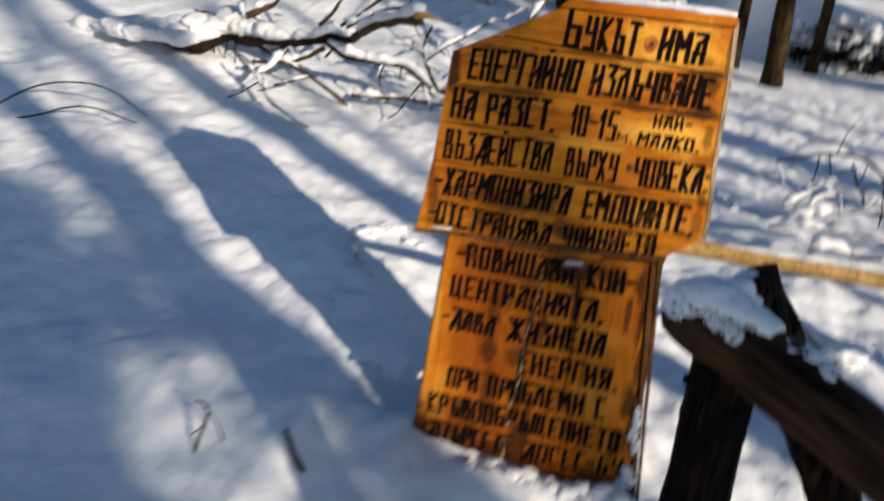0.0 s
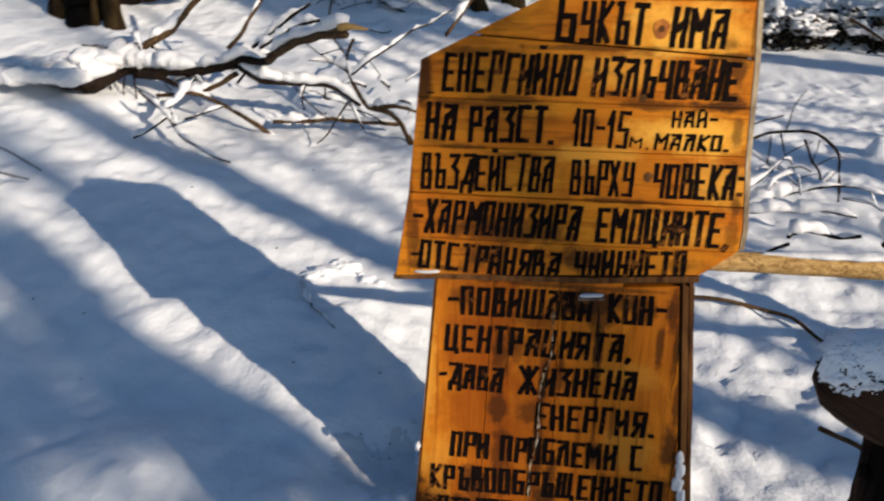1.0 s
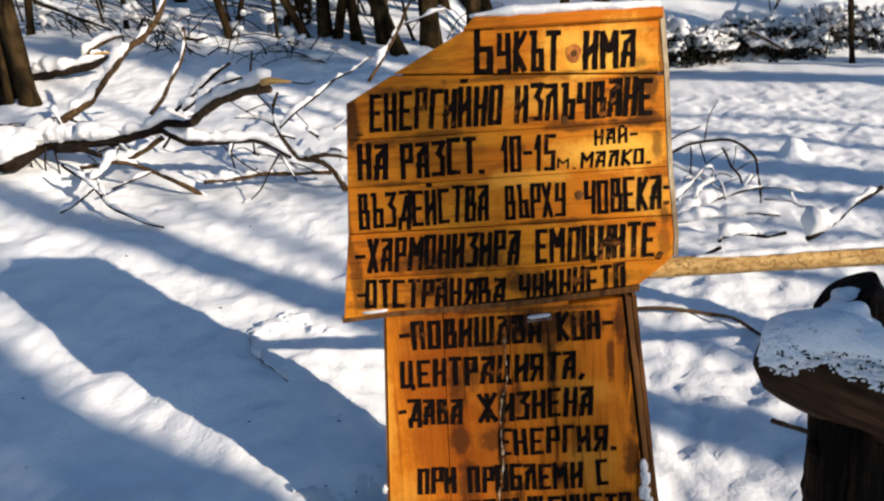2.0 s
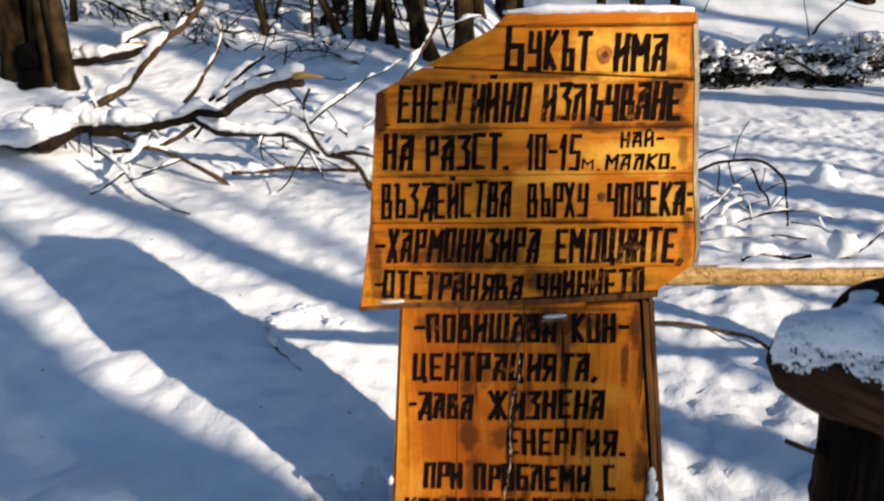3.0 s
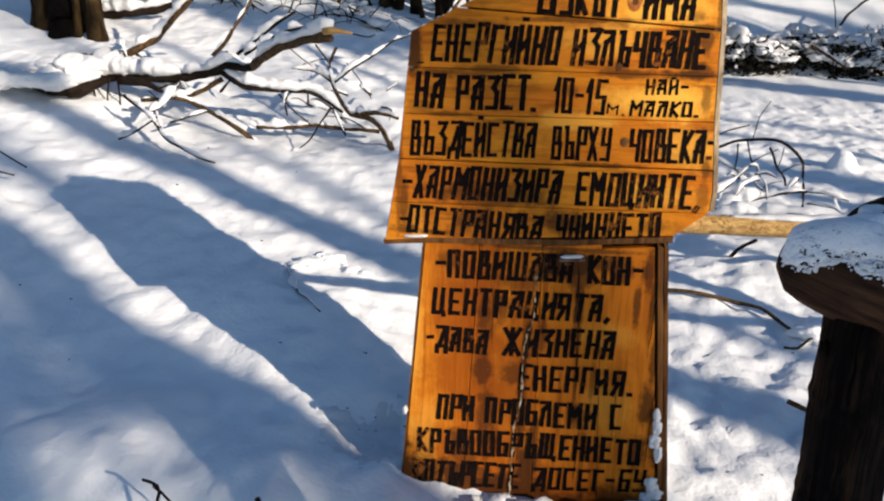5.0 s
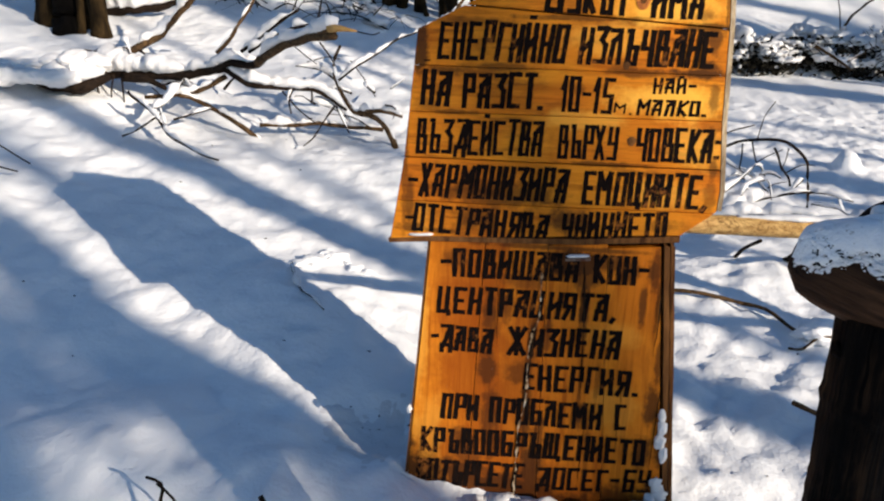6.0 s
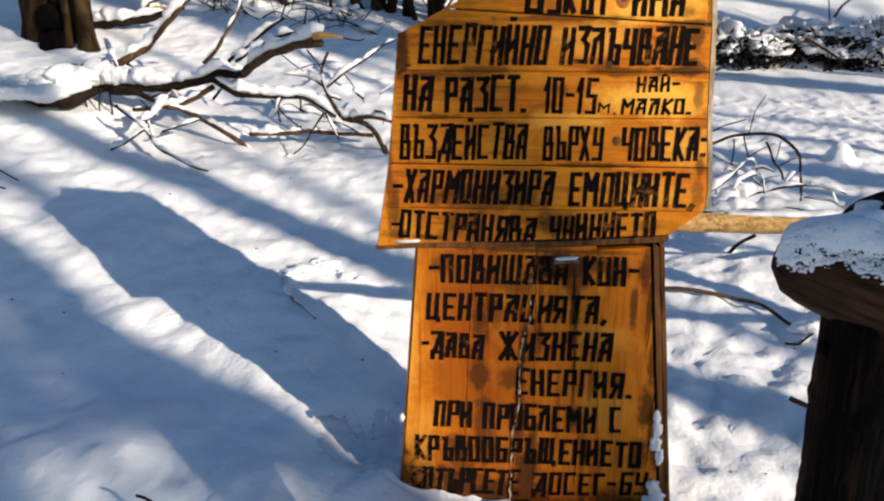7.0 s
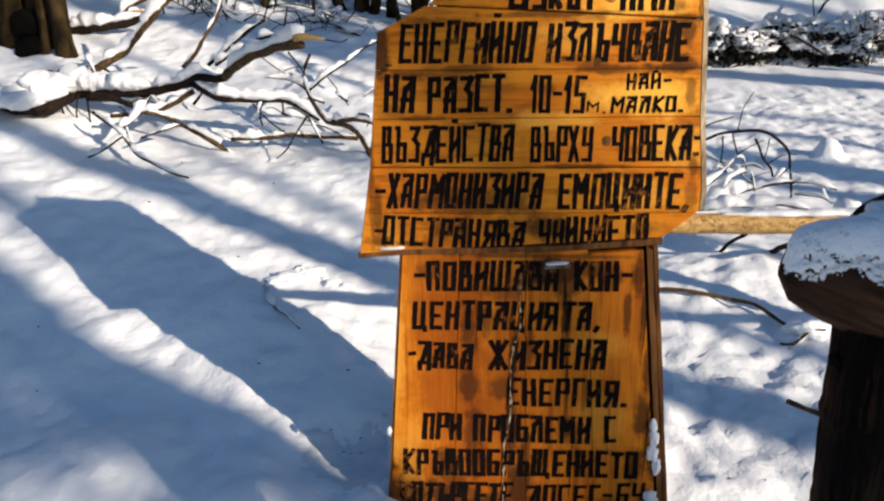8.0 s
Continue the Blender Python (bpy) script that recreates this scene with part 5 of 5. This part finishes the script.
def twig(label, *runs, mat=None):
    t = thing("twig", label, "twig")
    for pts, r0, r1, s in runs:
        limb(t, pts, r0, r1, s, mat or TWIG)


def rest(points, sink=0.0):
    """The points, let down so that they lie on the snow."""
    return [(x, y, ground(x, y) + h - sink) for x, y, h in points]


twig("long thin brown twig lying on the snow", (rest([(0.30, 1.17, 0.015), (0.41, 1.17, 0.02), (0.52, 1.17, 0.025), (0.65, 1.14, 0.02), (0.71, 1.09, 0.02), (0.76, 1.00, 0.015), (0.80, 0.93, 0.0)]), 0.008, 0.006, 0.0), mat=BRANCH)
twig("snowy twig end sticking out of the snow", (rest([(0.73, 0.88, 0.006), (0.77, 0.87, 0.01), (0.82, 0.90, 0.02), (0.88, 0.93, 0.02)]), 0.004, 0.004, 0.0), mat=BRANCH)
twig("short broken grey stick poking out of the snow", ([(0.606, 0.44, 0.146), (0.65, 0.44, 0.128), (0.70, 0.44, 0.108), (0.80, 0.44, 0.05)], 0.007, 0.008, 0.0), mat=BRANCH)
twig("thin dark twig bent over in the snow", (rest([(-0.833, 0.722, 0.012), (-0.794, 0.641, 0.012), (-0.759, 0.591, 0.008), (-0.712, 0.554, 0.008), (-0.669, 0.516, 0.0)]), 0.0045, 0.0025, 0.010))
twig("dark forked dead sapling in the snow", ([(-0.81, -0.28, -0.06), (-0.78, -0.28, 0.08), (-0.75, -0.28, 0.17), (-0.75, -0.27, 0.20), (-0.78, -0.27, 0.21)], 0.0045, 0.003, 0.0),
     ([(-0.76, -0.27, 0.20), (-0.73, -0.27, 0.17), (-0.71, -0.27, 0.12)], 0.003, 0.002, 0.0), ([(-0.76, -0.27, 0.15), (-0.79, -0.27, 0.12), (-0.80, -0.27, 0.11)], 0.002, 0.0015, 0.0))
twig("small dark stalk in the snow", ([(-0.93, -0.25, -0.06), (-0.92, -0.25, 0.05)], 0.003, 0.002, 0.0))
twig("dark broken stick standing in the snow", ([(-0.48, -0.24, -0.05), (-0.52, -0.23, 0.06), (-0.55, -0.23, 0.11), (-0.58, -0.22, 0.16)], 0.008, 0.005, 0.0))
twig("thin arching grey twig over the snow", (rest([(-2.61, 0.90, -0.03), (-2.41, 0.95, 0.09), (-2.22, 1.00, 0.14), (-2.10, 1.05, 0.13), (-1.97, 1.10, 0.02)]), 0.005, 0.003, 0.0))
twig("thin arching grey twig over the snow", (rest([(-2.52, 0.80, -0.03), (-2.33, 0.85, 0.02), (-2.23, 0.90, 0.05), (-2.13, 0.95, 0.07), (-1.95, 1.00, 0.03)]), 0.005, 0.003, 0.0))
# knobs of snow that fell from the branches
def knobs(label, spots):
    bm = bmesh.new()
    for x, y, r in spots:
        add_blob(bm, (x, y, ground(x, y) - 0.05 * r), (r * 1.5, r * 1.2, r * 0.65), 0.7, 26.0, 3)
    tagged(part("snow_clump", bm, SNOW, None, "", True), label, "snow", kind="stuff")


knobs("small clumps of fallen snow on the slope", [(-0.83, 0.775, 0.020), (-0.80, 0.815, 0.022), (-0.77, 0.90, 0.018), (-0.735, 0.895, 0.024), (-0.70, 0.87, 0.016), (-0.665, 0.845, 0.022), (-0.62, 0.835, 0.012), (-0.785, 0.78, 0.012)])
knobs("clumps of snow at the end of a twig", [(0.785, 0.91, 0.024), (0.81, 0.935, 0.030), (0.85, 0.975, 0.036), (0.89, 1.03, 0.034), (0.83, 0.91, 0.022), (0.92, 1.08, 0.028)])


# ---- the snowy bank of undergrowth ----
def bank():
    rnd = random.Random(21)
    for k in range(11):
        cx, cy = 1.30 + 0.24 * k, 6.22 + 0.08 * math.sin(k * 1.7)
        twiggy = k > 6
        shrub = thing("shrub", "grey twiggy bush holding crumbs of snow" if twiggy else "dark low undergrowth under an overhang of snow", "shrub", "undergrowth on the bank")
        z = ground(cx, cy)
        bm = bmesh.new()
        for j in range(46 if twiggy else 16):
            p = Vector((cx + rnd.uniform(-0.2, 0.2), cy + rnd.uniform(-0.15, 0.25), z + rnd.uniform(-0.05, 0.04)))
            d = Vector((rnd.uniform(-0.35, 0.35), rnd.uniform(-0.25, 0.1), rnd.uniform(0.08, 0.42 if twiggy else 0.30)))
            r = rnd.uniform(0.003, 0.008)
            add_tube(bm, spline([p, p + d * 0.5 + Vector((rnd.uniform(-.04, .04), 0, 0.05)), p + d], 0.1), lambda u: r * (1 - 0.6 * u), 5)
        tagged(part("twig_tangle", bm, TWIG if twiggy else UNDERGROWTH, shrub), kind="stuff")
        bm = bmesh.new()
        for j in range(90 if twiggy else 520):
            c = Vector((cx + rnd.gauss(0, 0.13), cy + rnd.gauss(-0.02, 0.07), z + (rnd.uniform(-0.02, 0.34) if twiggy else rnd.uniform(-0.04, 0.27))))
            a, b = Vector((rnd.uniform(-1, 1), rnd.uniform(-1, 1), rnd.uniform(-0.6, 0.6))).normalized() * 0.036, Vector((rnd.uniform(-1, 1), rnd.uniform(-1, 1), rnd.uniform(-1, 1))).normalized() * 0.018
            bm.faces.new([bm.verts.new(q) for q in (c - a, c + b, c + a, c - b)])
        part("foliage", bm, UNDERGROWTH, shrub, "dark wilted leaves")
        bm = bmesh.new()
        for j in range(2 if twiggy else 4):
            c = (cx + rnd.uniform(-0.12, 0.12), cy + rnd.uniform(0.05, 0.30), z + rnd.uniform(0.16, 0.30))
            add_blob(bm, c, (rnd.uniform(.12, .20), rnd.uniform(.10, .18), rnd.uniform(.06, .10)), 0.8, 7.0, 3)
        for j in range(3 if twiggy else 5):
            c = (cx + rnd.gauss(0, 0.10), cy - rnd.uniform(0.02, 0.14), z + rnd.uniform(0.10, 0.24))
            add_blob(bm, c, (rnd.uniform(.06, .12), rnd.uniform(.04, .08), rnd.uniform(.025, .045)), 0.9, 9.0, 3)
        for j in range(34 if twiggy else 10):
            c = (cx + rnd.gauss(0, 0.13), cy + rnd.uniform(-0.22, 0.1), z + 0.02 + 0.34 * rnd.random() ** 0.8)
            add_blob(bm, c, (rnd.uniform(.010, .034), rnd.uniform(.010, .03), rnd.uniform(.008, .022)), 1.1, 13.0, 2)
        tagged(part("snow", bm, SNOW_CAP, shrub, "clumps of snow", True), kind="stuff")
    bough = thing("fallen_branch", "bare branches leaning over the snowy bank", "branch")
    limb(bough, [(2.45, 6.25, 1.15), (2.53, 6.30, 1.22), (2.68, 6.38, 1.29), (2.80, 6.45, 1.44), (2.97, 6.53, 1.58), (3.15, 6.60, 1.70)], 0.014, 0.010, 0.0, TWIG)
    limb(bough, [(2.68, 6.38, 1.29), (2.66, 6.40, 1.45), (2.62, 6.42, 1.66), (2.64, 6.44, 1.85)], 0.006, 0.004, 0.0, TWIG)
    limb(bough, [(2.36, 6.02, 1.14), (2.55, 5.95, 1.02), (2.66, 5.90, 0.93)], 0.015, 0.012, 0.030, BRANCH)
    limb(bough, [(2.60, 6.0, 0.98), (2.72, 6.0, 1.05), (2.80, 6.0, 1.10)], 0.010, 0.007, 0.022, BRANCH)


bank()


def thicket():
    """Dark twiggy brush with snow in it, between the trunks up the slope."""
    rnd = random.Random(31)
    for k, (cx, cy) in enumerate([(-3.15, 4.55), (-2.25, 4.15), (-2.45, 4.45), (-1.75, 5.0), (-1.55, 4.15), (-0.1, 5.2)]):
        brush = thing("thicket", "dark tangled leafless brush holding clumps of snow", "brushwood", "brush between the trunks")
        bm = bmesh.new()
        lumps = []
        for j in range(22):
            x, y = cx + rnd.gauss(0, 0.2), cy + rnd.gauss(0, 0.14)
            p = Vector((x, y, ground(x, y) - 0.03))
            d = Vector((rnd.uniform(-0.6, 0.45), rnd.uniform(-0.25, 0.2), rnd.uniform(0.02, 0.36) * (0.45 if k == 4 else 1.0)))
            q = spline([p, p + d * 0.5 + Vector((rnd.uniform(-.08, .08), 0, 0.06)), p + d, p + d * 1.3 + Vector((rnd.uniform(-.15, .15), 0, -0.1))], 0.06)
            r = rnd.uniform(0.002, 0.008)
            add_tube(bm, q, lambda u: r * (1 - 0.7 * u), 5)
            lumps.append((q[rnd.randrange(2, len(q) - 1)], r))
        tagged(part("twig_tangle", bm, UNDERGROWTH, brush, "dark bare twigs"), kind="stuff")
        bm = bmesh.new()
        for q, r in lumps[::2]:
            a = rnd.uniform(0.014, 0.05)
            add_blob(bm, q + Vector((0, 0, r + a * 0.3)), (a * rnd.uniform(0.7, 1.9), a, a * rnd.uniform(0.6, 1.1)), 1.1, 23.0, 2)
        tagged(part("snow", bm, SNOW_CAP, brush, "clumps of snow", True), kind="stuff")


thicket()

# dark crumbs of bark and buds on the snow
bm = bmesh.new()
crumb = random.Random(14)
for k in range(84):
    x, y = (crumb.uniform(-2.6, 1.8), crumb.uniform(-0.4, 3.0)) if k < 60 else (crumb.gauss(-0.42, 0.05), crumb.gauss(0.12, 0.04))
    r = crumb.uniform(0.0012, 0.004 if k < 60 else 0.007)
    add_blob(bm, (x, y, ground(x, y) + r * 0.3), (r * crumb.uniform(0.8, 2.2), r, r * 0.6), 0.5, 70.0, 1)
tagged(part("bark_crumbs", bm, TWIG, None), "dark crumbs of bark and buds scattered on the snow", "debris", kind="stuff")
# snow of a darker, warmer grey in the hollow beside the sign
bm = bmesh.new()
net = [[None] * 41 for k in range(41)]
for i in range(41):
    for j in range(41):
        x, y = -0.43 + 0.010 * (i - 20), 0.12 + 0.008 * (j - 20)
        out = math.hypot((x + 0.43) / 0.16, (y - 0.12) / 0.13) + 0.35 * noise.noise((x * 16, y * 16, 4.0))
        net[i][j] = bm.verts.new((x, y, ground(x, y) + 0.016 * (0.75 - out)))
for i in range(40):
    for j in range(40):
        bm.faces.new((net[i][j], net[i + 1][j], net[i + 1][j + 1], net[i][j + 1]))
tagged(part("dirty_snow", bm, SNOW_GREY, None, "", True), "slightly greyer snow in the hollow beside the sign", "snow", kind="stuff")
